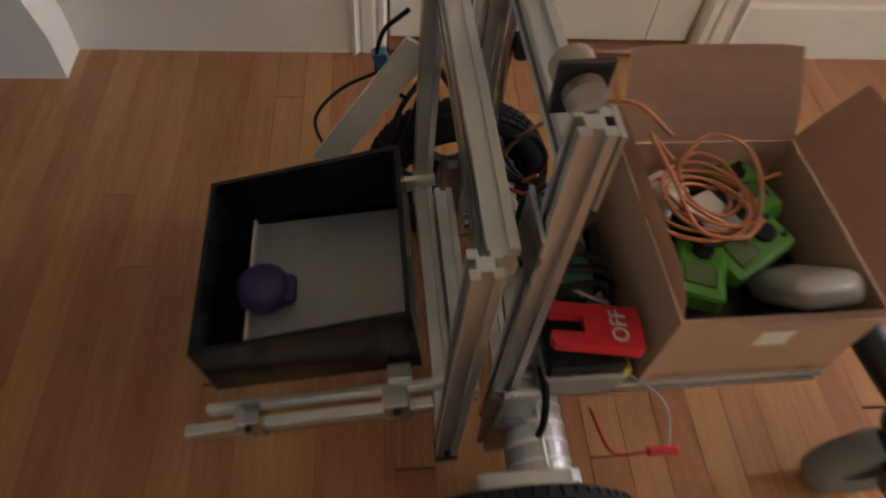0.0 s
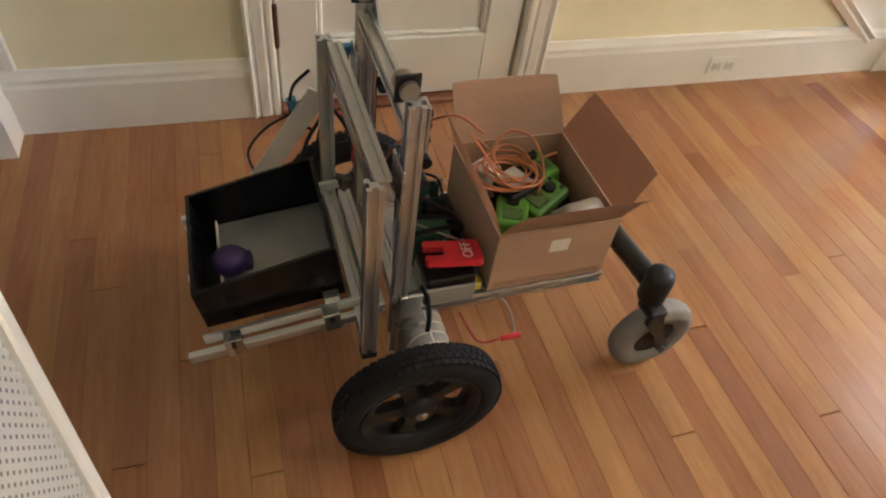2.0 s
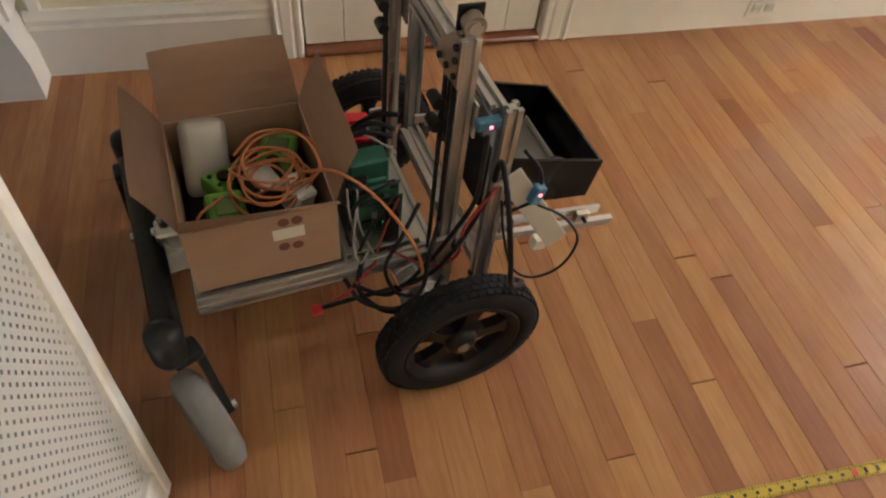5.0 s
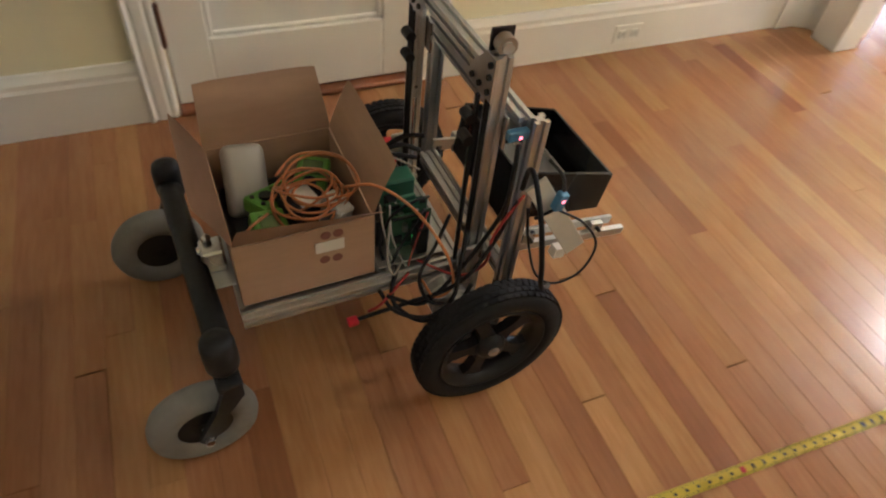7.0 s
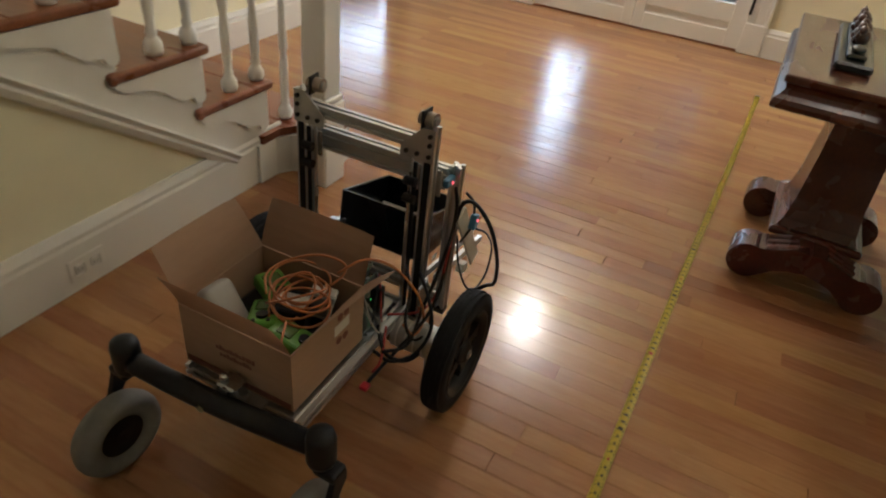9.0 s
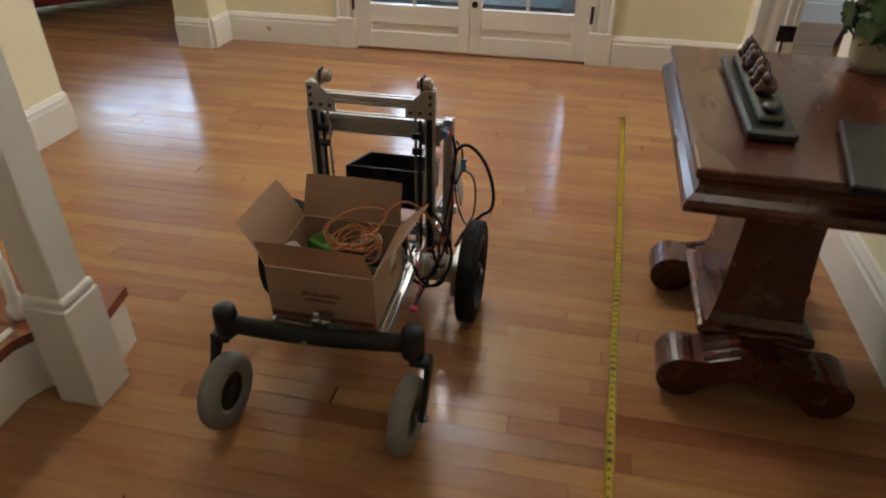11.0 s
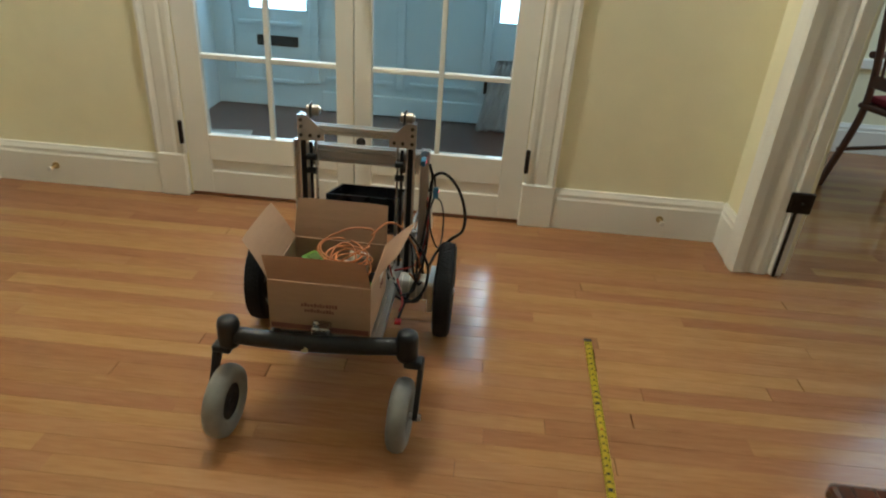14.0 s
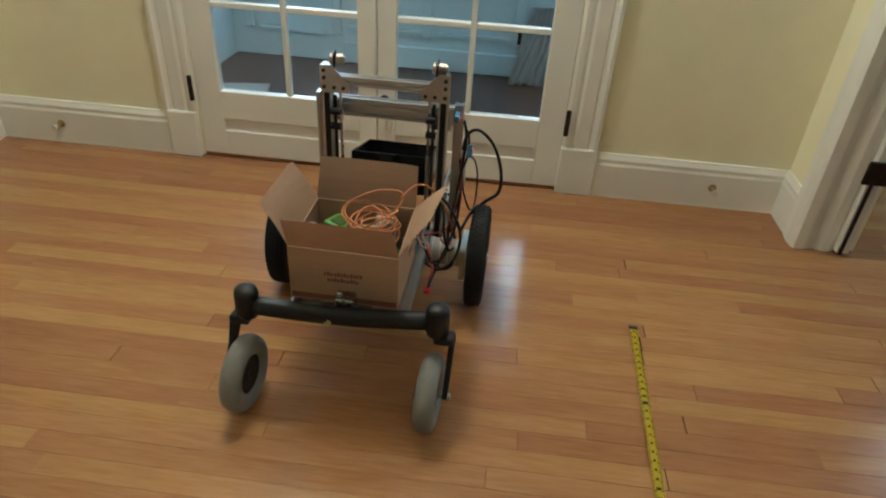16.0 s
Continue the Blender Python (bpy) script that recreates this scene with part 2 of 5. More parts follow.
# ---- mesh helpers ----
def put(name, bm, material, parent=None, label="", smooth=False, at=None):
    me = bpy.data.meshes.new(name)
    bmesh.ops.recalc_face_normals(bm, faces=bm.faces[:])
    bm.to_mesh(me)
    bm.free()
    for mt in (material if isinstance(material, (list, tuple)) else [material]):
        me.materials.append(mt)
    if smooth:
        for p in me.polygons:
            p.use_smooth = True
    ob = new(name, me)
    if parent is not None:
        ob.parent = parent
    if at is not None:
        ob.matrix_basis = at
    if label:
        ob["label"] = label
    return ob


def part(name, bm, material, parent, label="", smooth=False, at=None):
    return put(name, bm, material, parent, label, smooth, at)


def empty(name, m=None):
    ob = new(name)
    ob.empty_display_size = 0.05
    if m is not None:
        ob.matrix_basis = m
    return ob


def box(x0, x1, y0, y1, z0, z1, bevel=0.0, bm=None, m=None, seg=1):
    bm = bm or bmesh.new()
    r = bmesh.ops.create_cube(bm, size=1, matrix=Matrix.Translation(((x0 + x1) / 2, (y0 + y1) / 2, (z0 + z1) / 2)) @ Matrix.Diagonal((abs(x1 - x0), abs(y1 - y0), abs(z1 - z0), 1)))
    vs = r["verts"]
    if bevel:
        es = list({e for v in vs for e in v.link_edges})
        rr = bmesh.ops.bevel(bm, geom=es, offset=bevel, segments=seg, affect="EDGES", profile=0.5)
        vs = list(set(rr["verts"]) | {v for v in vs if v.is_valid})
    if m is not None:
        bmesh.ops.transform(bm, matrix=m, verts=vs)
    return bm


def cyl(p0, p1, r, r2=None, seg=20, bm=None, cap=True):
    bm = bm or bmesh.new()
    p0, p1 = Vector(p0), Vector(p1)
    d = p1 - p0
    m = Matrix.Translation((p0 + p1) / 2) @ d.to_track_quat("Z", "Y").to_matrix().to_4x4()
    bmesh.ops.create_cone(bm, cap_ends=cap, segments=seg, radius1=r, radius2=r if r2 is None else r2, depth=d.length, matrix=m)
    return bm


def ball(c, r, seg=12, bm=None, scale=(1, 1, 1)):
    bm = bm or bmesh.new()
    bmesh.ops.create_uvsphere(bm, u_segments=seg, v_segments=max(6, seg // 2), radius=r, matrix=Matrix.Translation(c) @ Matrix.Diagonal((*scale, 1)))
    return bm


def lathe(prof, seg=40, bm=None, m=None, close=False):
    """Turns (radius, height) pairs about z."""
    bm = bm or bmesh.new()
    m = m or Matrix.Identity(4)
    rings = []
    for r, z in prof:
        rings.append([bm.verts.new(m @ Vector((r * math.cos(2 * math.pi * k / seg), r * math.sin(2 * math.pi * k / seg), z))) for k in range(seg)])
    pairs = list(zip(rings, rings[1:])) + ([(rings[-1], rings[0])] if close else [])
    for a, b in pairs:
        for k in range(seg):
            bm.faces.new((a[k], a[(k + 1) % seg], b[(k + 1) % seg], b[k]))
    if not close:
        for ring in (rings[0], rings[-1]):
            if prof[0 if ring is rings[0] else -1][0] > 1e-4:
                bm.faces.new(ring)
    return bm


def prism(outline, axis, lo, hi, bm=None, m=None):
    """Extrudes an outline (pairs) along an axis: 'x' takes (y, z), 'y' (x, z), 'z' (x, y)."""
    bm = bm or bmesh.new()

    def at(p, h):
        v = {"x": (h, p[0], p[1]), "y": (p[0], h, p[1]), "z": (p[0], p[1], h)}[axis]
        return m @ Vector(v) if m is not None else Vector(v)

    a = [bm.verts.new(at(p, lo)) for p in outline]
    b = [bm.verts.new(at(p, hi)) for p in outline]
    n = len(outline)
    for k in range(n):
        bm.faces.new((a[k], a[(k + 1) % n], b[(k + 1) % n], b[k]))
    bm.faces.new(a)
    bm.faces.new(b)
    return bm


def tube(points, r, bm=None, seg=8, steps=6):
    """A round cable through points, smoothed."""
    bm = bm or bmesh.new()
    P = [Vector(p) for p in points]
    ext = [2 * P[0] - P[1], *P, 2 * P[-1] - P[-2]]
    path = []
    for k in range(1, len(ext) - 2):
        a, b, c, d = ext[k - 1:k + 3]
        for s in range(steps):
            t = s / steps
            path.append(0.5 * (2 * b + (c - a) * t + (2 * a - 5 * b + 4 * c - d) * t * t + (3 * b - a - 3 * c + d) * t ** 3))
    path.append(P[-1])
    rings, up = [], Vector((0.13, 0.27, 0.95))
    for k, p in enumerate(path):
        tan = (path[min(k + 1, len(path) - 1)] - path[max(k - 1, 0)]).normalized()
        s = tan.cross(up)
        if s.length < 1e-3:
            s = tan.cross(Vector((1, 0, 0)))
        s.normalize()
        u = s.cross(tan).normalized()
        up = u
        rings.append([bm.verts.new(p + r * (math.cos(2 * math.pi * j / seg) * s + math.sin(2 * math.pi * j / seg) * u)) for j in range(seg)])
    for a, b in zip(rings, rings[1:]):
        for j in range(seg):
            bm.faces.new((a[j], a[(j + 1) % seg], b[(j + 1) % seg], b[j]))
    bm.faces.new(rings[0])
    bm.faces.new(rings[-1])
    return bm


def tslot(length, w=0.025, wide=1):
    """A slotted extrusion along z from 0, its slots open on each side."""
    h, s, d = w / 2, w * 0.17, w * 0.24
    pts = []
    cells = wide
    def side(n):
        out = []
        for k in range(n):
            o = (k - (n - 1) / 2) * w
            out += [(o - s, 0), (o - s, d), (o + s, d), (o + s, 0)]
        return out
    W2 = h * cells
    for ang, n, far, half in ((0, cells, h, W2), (90, 1, W2, h), (180, cells, h, W2), (270, 1, W2, h)):
        c, sn = math.cos(radians(ang)), math.sin(radians(ang))
        seq = [(-half + 0.001, 0)] + side(n) + [(half - 0.001, 0)]
        for o, dep in seq:
            x, y = o, -(far - dep)
            pts.append((c * x - sn * y, sn * x + c * y))
    return prism(pts, "z", 0, length)


def between(p0, p1, spin=0):
    """The pose that lays local z from p0 to p1."""
    p0, p1 = Vector(p0), Vector(p1)
    return Matrix.Translation(p0) @ (p1 - p0).to_track_quat("Z", "Y").to_matrix().to_4x4() @ pose(0, 0, 0, 0, 0, spin)


def rail(name, p0, p1, parent, w=0.025, wide=1, spin=0, material=None, label=""):
    return part(name, tslot((Vector(p1) - Vector(p0)).length, w, wide), material or ALU, parent, label, at=between(p0, p1, spin))


# ---- structure ----
CEIL_Z = 2.75


def wall_piece(name, x0, x1, y0, y1, z0=0.0, z1=CEIL_Z, material=None, label=""):
    ob = put(name, box(x0, x1, y0, y1, z0, z1), material or WALL)
    return tagged(ob, label or "yellow painted plaster wall", "wall", kind="structure")


floor = tagged(put("floor", box(-2.8, 9.0, -5.2, 5.2, -0.12, -0.012), JOINT), "polished strip oak floor in warm honey tones", "floor", kind="structure")
ceiling = tagged(put("ceiling", box(-2.8, 9.0, -5.2, 5.2, CEIL_Z, CEIL_Z + 0.1), CEIL), "plain white plaster ceiling", "ceiling", kind="structure")

# long wall under the stairs, with the closet door opening
wall_piece("wall_hall_west", -2.6, -0.005, 0.0, 0.12)
wall_piece("wall_hall_over_door", -0.005, 0.70, 0.0, 0.12, 2.03)


out = [(0.70, 0), (2.31, 0), (2.31, 0.13), (2.17, 0.135), (2.17, 0.20), (0.70, 1.24)]
tagged(put("wall_spandrel", prism(out, "y", 0.0, 0.10), WALL), "yellow painted spandrel wall beneath the stairs", "wall", kind="structure")
# far wall with the glazed double door
FX = 5.316
wall_piece("wall_east_north", FX, FX + 0.16, 0.105, 1.22)
wall_piece("wall_east_south", FX, FX + 0.16, -2.40, -1.329)
wall_piece("wall_east_over_door", FX, FX + 0.16, -1.329, 0.105, 2.05)
# wall behind the stairs and its opening into the parlour
wall_piece("wall_north", -2.6, 3.76, 0.99, 1.21)
wall_piece("wall_north_pier", 5.09, FX, 0.99, 1.22)
wall_piece("wall_north_over_opening", 3.76, 5.09, 0.99, 1.21, 2.15)
# wall with the dining room opening
wall_piece("wall_south_pier", 5.07, FX, -2.38, -2.185)
wall_piece("wall_south_long", -0.6, 3.79, -2.38, -2.185)
wall_piece("wall_south_over_opening", 3.79, 5.07, -2.38, -2.185, 2.1)
# rooms beyond and the closing walls
wall_piece("wall_hall_end", -2.75, -2.6, -5.0, 1.2)
wall_piece("wall_by_radiator", -0.78, -0.62, -5.0, -1.15)
wall_piece("wall_parlour_north", 2.5, 8.6, 4.6, 4.75)
wall_piece("wall_parlour_west", 2.5, 2.65, 1.21, 4.6)
wall_piece("wall_parlour_east_low", 8.0, 8.15, 1.22, 4.6, 0, 0.75)
wall_piece("wall_parlour_east_top", 8.0, 8.15, 1.22, 4.6, 2.15)
wall_piece("wall_parlour_east_pier", 8.0, 8.15, 1.22, 2.5, 0.75, 2.15)
wall_piece("wall_parlour_south", FX + 0.16, 8.0, 1.06, 1.22)
wall_piece("wall_dining_east", 6.75, 6.9, -5.0, -1.6)
wall_piece("wall_dining_south", -0.6, 6.9, -5.0, -4.85)
wall_piece("wall_hall_north_closing", -2.6, -2.45, 0.1, 1.0)
# vestibule
VX = 6.70
tagged(put("vestibule_floor", box(FX + 0.02, VX, -1.55, 0.62, -0.011, -0.003), TILE), "dark brown tiled vestibule floor", "floor", kind="structure")
wall_piece("wall_vestibule_north", FX + 0.16, VX, 0.52, 0.62, material=VEST, label="pale blue-white panelled vestibule wall")
wall_piece("wall_vestibule_south", FX + 0.16, VX, -1.60, -1.48, material=VEST, label="pale blue-white panelled vestibule wall")


def vestibule_back():
    bm = bmesh.new()
    # pieces round the door light and the side light
    for y0, y1, z0, z1 in ((0.29, 0.62, 0, 2.6), (-0.05, 0.29, 0, 0.58), (-0.05, 0.29, 1.85, 2.6), (-1.19, -0.05, 0, 2.6), (-1.33, -1.19, 0, 0.60), (-1.33, -1.19, 1.85, 2.6), (-1.6, -1.33, 0, 2.6)):
        box(VX, VX + 0.08, y0, y1, z0, z1, bm=bm)
    ob = tagged(put("wall_vestibule_east", bm, VEST), "pale blue-white front entry wall with narrow windows", "wall", kind="structure")
    for y0, y1 in ((-0.05, 0.29), (-1.33, -1.19)):
        put("window_pane", box(VX + 0.03, VX + 0.04, y0, y1, 0.58, 1.85), DAYGLOW, ob, "bright daylit window pane")
    for y in (0.42, -0.10, -1.13, -0.62):
        put("stile", box(VX - 0.022, VX - 0.002, y - 0.025, y + 0.025, 0.16, 2.1, 0.004), VEST, ob)
    for y0, y1, z in ((-0.02, 0.36, 0.50), (-0.02, 0.36, 0.16), (-1.08, -0.68, 0.95), (-1.08, -0.68, 0.2), (-0.58, -0.16, 0.95), (-0.58, -0.16, 0.2)):
        put("rail", box(VX - 0.018, VX - 0.002, y0, y1, z - 0.012, z + 0.012, 0.003), VEST, ob)
    for z in (0.24, 0.85):
        put("hinge", cyl((VX - 0.03, -1.14, z - 0.05), (VX - 0.03, -1.14, z + 0.05), 0.010, seg=12), BRONZE, ob, "dark iron hinge")
    put("baseboard", box(VX - 0.03, VX - 0.003, -1.48, -0.14, 0, 0.12, 0.004), VEST, ob)
    return ob


vestibule_back()
slot = tagged(empty("mail_slot", pose(VX - 0.002, 0.128, 0.40)), "dark iron letter slot in the front door", "mail slot")
part("plate", box(-0.012, 0, -0.125, 0.125, -0.03, 0.03, 0.004), BRONZE, slot)
part("flap", box(-0.02, -0.012, -0.10, 0.10, -0.016, 0.016, 0.003), DARKM, slot)


def cloth():
    bm = bmesh.new()
    rnd = random.Random(4)
    n = 14
    grid = [[bm.verts.new((0.02 * math.sin(j * 1.9 + i * 0.6) + rnd.uniform(-.016, .016), -0.10 + 0.20 * j / n * (0.55 + 0.45 * (1 - i / 18)), 0.42 * i / 18)) for j in range(n + 1)] for i in range(19)]
    for i in range(18):
        for j in range(n):
            bm.faces.new((grid[i][j], grid[i][j + 1], grid[i + 1][j + 1], grid[i + 1][j]))
    bmesh.ops.solidify(bm, geom=bm.faces[:], thickness=0.004)
    return bm


tagged(put("cloth_bag", cloth(), CLOTH, smooth=True, at=pose(6.55, -1.20, 0.0)), "crumpled white cloth bag hanging to the vestibule floor", "bag")
mat_rug = tagged(put("floor_paper", box(-0.07, 0.07, -0.13, 0.13, 0, 0.012, 0.004), WIREG, at=pose(6.09, 0.25, -0.003, 0, 0, 12)), "folded grey-white papers lying on dark tiles", "papers")


# ---- trim ----
def base_profile(h=0.178, d=0.022):
    return [(0, 0), (d, 0), (d, h - 0.045), (d - 0.004, h - 0.035), (d - 0.003, h - 0.022), (d - 0.010, h - 0.008), (d - 0.013, h), (0, h)]


def baseboard(name, p0, p1, out_dir, label="white moulded baseboard"):
    """Runs from p0 to p1 on the floor; out_dir is the way it stands out from the wall."""
    p0, p1, o = Vector((*p0, 0)), Vector((*p1, 0)), Vector((*out_dir, 0))
    bm = bmesh.new()
    a = [bm.verts.new(p0 + o * d + Vector((0, 0, z))) for d, z in base_profile()]
    b = [bm.verts.new(p1 + o * d + Vector((0, 0, z))) for d, z in base_profile()]
    n = len(a)
    for k in range(n):
        bm.faces.new((a[k], a[(k + 1) % n], b[(k + 1) % n], b[k]))
    bm.faces.new(a)
    bm.faces.new(b)
    return tagged(put(name, bm, TRIM), label, "baseboard", kind="structure")


baseboard("baseboard_hall_west", (-0.672, -0.001), (-0.083, -0.001), (0, -1))
baseboard("baseboard_hall_far", (-2.6, -0.001), (-0.93, -0.001), (0, -1))
baseboard("baseboard_spandrel", (0.787, -0.001), (2.30, -0.001), (0, -1))
baseboard("baseboard_east_north", (FX - 0.001, 0.235), (FX - 0.001, 0.97), (-1, 0))
baseboard("baseboard_east_south", (FX - 0.001, -2.166), (FX - 0.001, -1.462), (-1, 0))
baseboard("baseboard_north_pier", (5.09, 0.989), (FX - 0.001, 0.989), (0, -1))
baseboard("baseboard_north_pier_end", (5.089, 0.992), (5.089, 1.22), (-1, 0))
baseboard("baseboard_north", (0.9, 0.989), (3.76, 0.989), (0, -1))
baseboard("baseboard_south_pier", (5.14, -2.184), (FX - 0.001, -2.184), (0, 1))
baseboard("baseboard_south_long", (-0.6, -2.184), (3.70, -2.184), (0, 1))
baseboard("baseboard_dining", (6.749, -4.8), (6.749, -2.4), (-1, 0))


def casing(name, x0, x1, face, top, axis="y", flip=1, label="white fluted door casing", block=True):
    """A moulded upright against a wall: the span x0..x1 along the wall, standing out from 'face'."""
    w = x1 - x0
    prof = [(0, 0), (0, 0.028), (0.10, 0.030), (0.16, 0.022), (0.24, 0.018), (0.30, 0.022), (0.62, 0.022), (0.70, 0.016), (0.80, 0.020), (0.92, 0.020), (1.0, 0.014), (1.0, 0)]
    outl = [(x0 + u * w, face + flip * d) for u, d in prof]
    if axis == "x":
        outl = [(b, a) for a, b in outl]
    ob = put(name, prism(outl, "z", 0.19 if block else 0.0, top), TRIM)
    tagged(ob, label, "trim", kind="structure")
    if not block:
        return ob
    pl = (box(x0 - 0.004, x1 + 0.004, face + flip * 0.032, face, 0, 0.19, 0.004) if axis == "y" else box(face + flip * 0.032, face, x0 - 0.004, x1 + 0.004, 0, 0.19, 0.004))
    put("plinth", pl, TRIM, ob)
    return ob


casing("trim_closet_left", -0.083, -0.008, -0.001, 2.03, "y", -1, block=False)
casing("trim_closet_right", 0.787, 0.703, -0.001, 2.03, "y", -1, block=False)
tagged(put("trim_closet_head", box(-0.09, 0.79, -0.025, -0.001, 2.03, 2.13, 0.004), TRIM), "white door head casing", "trim", kind="structure")
casing("trim_french_left", 0.235, 0.107, FX - 0.001, 2.06, "x", -1)
casing("trim_french_right", -1.462, -1.331, FX - 0.001, 2.06, "x", -1)
tagged(put("trim_french_head", box(FX - 0.028, FX - 0.001, -1.47, 0.24, 2.06, 2.17, 0.004), TRIM), "white door head casing", "trim", kind="structure")
# dining room opening: casing on the pier, jamb lining and the far jamb
tagged(put("trim_dining_casing", prism([(5.14, -2.184), (5.14, -2.160), (5.10, -2.155), (5.06, -2.158), (5.045, -2.165), (5.045, -2.20), (5.055, -2.23), (5.045, -2.26), (5.045, -2.285), (5.058, -2.31), (5.052, -2.33), (5.052, -2.335), (5.069, -2.335), (5.069, -2.184)], "z", 0, 2.12), TRIM), "white fluted casing at the dining room opening", "trim", kind="structure")
tagged(put("trim_dining_jamb", box(3.70, 3.81, -2.41, -2.155, 0, 2.12, 0.006), TRIM), "white casing at the dining room opening", "trim", kind="structure")
leaf = tagged(empty("door_folded", pose(5.046, -2.322, 0)), "white door edge with a black foot bolt", "door")
part("stile", box(-0.02, 0.02, -0.022, 0.022, 0.008, 2.05, 0.003), TRIM, leaf)
part("strike_plate", box(-0.032, -0.020, -0.04, 0.045, 0.28, 0.36, 0.003), BRONZE, leaf, "square black iron bolt case")
part("bolt_rod", cyl((-0.028, 0.012, 0.012), (-0.028, 0.012, 0.29), 0.006, seg=10), BRONZE, leaf, "black iron bolt rod")
part("screw", ball((-0.033, 0.0, 0.32), 0.006, 8), DARKM, leaf)

# square pier beside the hall door, with a flared foot
pier = tagged(put("wall_pier", box(-0.90, -0.675, -0.085, -0.001, 0.2, CEIL_Z), TRIM), "white square pier with a flared plinth", "pier", kind="structure")
put("plinth", prism([(-0.93, 0.0), (-0.666, 0.0), (-0.666, 0.10), (-0.676, 0.16), (-0.69, 0.24), (-0.91, 0.24), (-0.92, 0.16), (-0.93, 0.10)], "y", -0.118, -0.001), TRIM, pier)
tagged(put("trim_wall_panel", box(-0.655, -0.625, -0.016, -0.001, 0.178, 2.2, 0.004), TRIM), "white vertical wall moulding", "trim", kind="structure")


# ---- closet door ----
def closet_door():
    d = tagged(empty("door_1", pose(0.0, 0.0, 0.0)), "closed white panelled closet door under the stairs", "door", kind="structure")
    part("slab", box(0.0, 0.693, 0.030, 0.05, 0.022, 2.02), TRIM, d)
    for x0, x1 in ((0.0, 0.108), (0.592, 0.693)):
        part("stile", box(x0, x1, 0.006, 0.0295, 0.022, 2.02, 0.003), TRIM, d)
    for z0, z1 in ((0.022, 0.208), (0.95, 1.08), (1.90, 2.02)):
        part("rail", box(0.1085, 0.5915, 0.006, 0.0295, z0, z1, 0.003), TRIM, d)
    for z0, z1 in ((0.209, 0.949), (1.081, 1.899)):
        for a in ((0.109, 0.122, z0, z1), (0.578, 0.591, z0, z1), (0.1225, 0.5775, z0, z0 + 0.012), (0.1225, 0.5775, z1 - 0.012, z1)):
            part("panel_moulding", box(a[0], a[1], 0.014, 0.0295, a[2], a[3], 0.003), TRIM, d)
    for z in (0.27, 1.75):
        hg = part("hinge", cyl((-0.003, -0.012, z - 0.057), (-0.003, -0.012, z + 0.057), 0.0075, seg=12), OAKDARK, d, "tarnished brown hinge")
        part("finial", ball((-0.003, -0.012, z - 0.06), 0.006, 8), OAKDARK, hg)
    part("knob", ball((0.64, -0.03, 1.0), 0.028, 14), BRONZE, d)
    return d


closet_door()
tagged(put("trim_threshold", box(-0.006, 0.702, -0.028, 0.045, 0.0, 0.018, 0.005), FLOOR_DARK), "worn wooden door threshold", "threshold", kind="structure")


# ---- glazed double door ----
def french_leaf(name, y0, y1, hinge_y):
    d = tagged(empty(name), "closed white glazed double door leaf", "door", kind="structure")
    g0, g1 = y0 + 0.095, y1 - 0.095
    if hinge_y > -0.6:
        g0 = y0 + 0.07
    else:
        g1 = y1 - 0.07
    xa, xb = FX - 0.002, FX + 0.038
    part("stile", box(xa, xb, y0, g0, 0.012, 2.03, 0.003), TRIM, d)
    part("stile", box(xa, xb, g1, y1, 0.012, 2.03, 0.003), TRIM, d)
    part("bottom_rail", box(xa, xb, g0 + 0.0005, g1 - 0.0005, 0.012, 0.115, 0.002), TRIM, d)
    part("bottom_rail", box(xa, xb, g0 + 0.0005, g1 - 0.0005, 0.165, 0.278, 0.002), TRIM, d)
    part("rail_panel", box(xa + 0.008, xb - 0.008, g0 + 0.001, g1 - 0.001, 0.1155, 0.1645), TRIM, d)
    part("top_rail", box(xa, xb, g0 + 0.0005, g1 - 0.0005, 1.90, 2.03, 0.002), TRIM, d)
    mid = (g0 + g1) / 2
    part("muntin", box(xa + 0.006, xb - 0.006, mid - 0.010, mid + 0.010, 0.2785, 1.8995, 0.003), TRIM, d)
    rows = [0.2785 + k * 0.3242 for k in range(6)]
    for z in rows[1:-1]:
        part("muntin", box(xa + 0.004, xb - 0.004, g0 + 0.0005, mid - 0.0105, z - 0.010, z + 0.010, 0.003), TRIM, d)
        part("muntin", box(xa + 0.004, xb - 0.004, mid + 0.0105, g1 - 0.0005, z - 0.010, z + 0.010, 0.003), TRIM, d)
    for a, b in ((g0, mid), (mid, g1)):
        for z0, z1 in zip(rows, rows[1:]):
            p = part("pane", box(FX + 0.016, FX + 0.019, a + 0.002, b - 0.002, z0 + 0.002, z1 - 0.002), GLASS, d)
            p.visible_shadow = False
    for z in (0.292, 1.0, 1.8):
        part("hinge", cyl((FX - 0.036, hinge_y, z - 0.048), (FX - 0.036, hinge_y, z + 0.048), 0.009, seg=12), BRONZE, d, "black iron hinge")
    return d


french_leaf("door_2", -0.611, 0.104, 0.110)
fl = french_leaf("door_3", -1.328, -0.615, -1.334)
part("bolt_knob", ball((FX - 0.022, -0.646, 0.31), 0.02, 14, scale=(0.6, 1, 1)), BRONZE, fl, "black oval bolt knob")
part("knob", ball((FX - 0.05, -0.66, 0.98), 0.028, 14), BRONZE, fl)
tagged(put("trim_sill", box(FX - 0.002, FX + 0.06, -1.33, 0.106, -0.002, 0.011, 0.003), TREAD), "dark wooden door sill", "threshold", kind="structure")


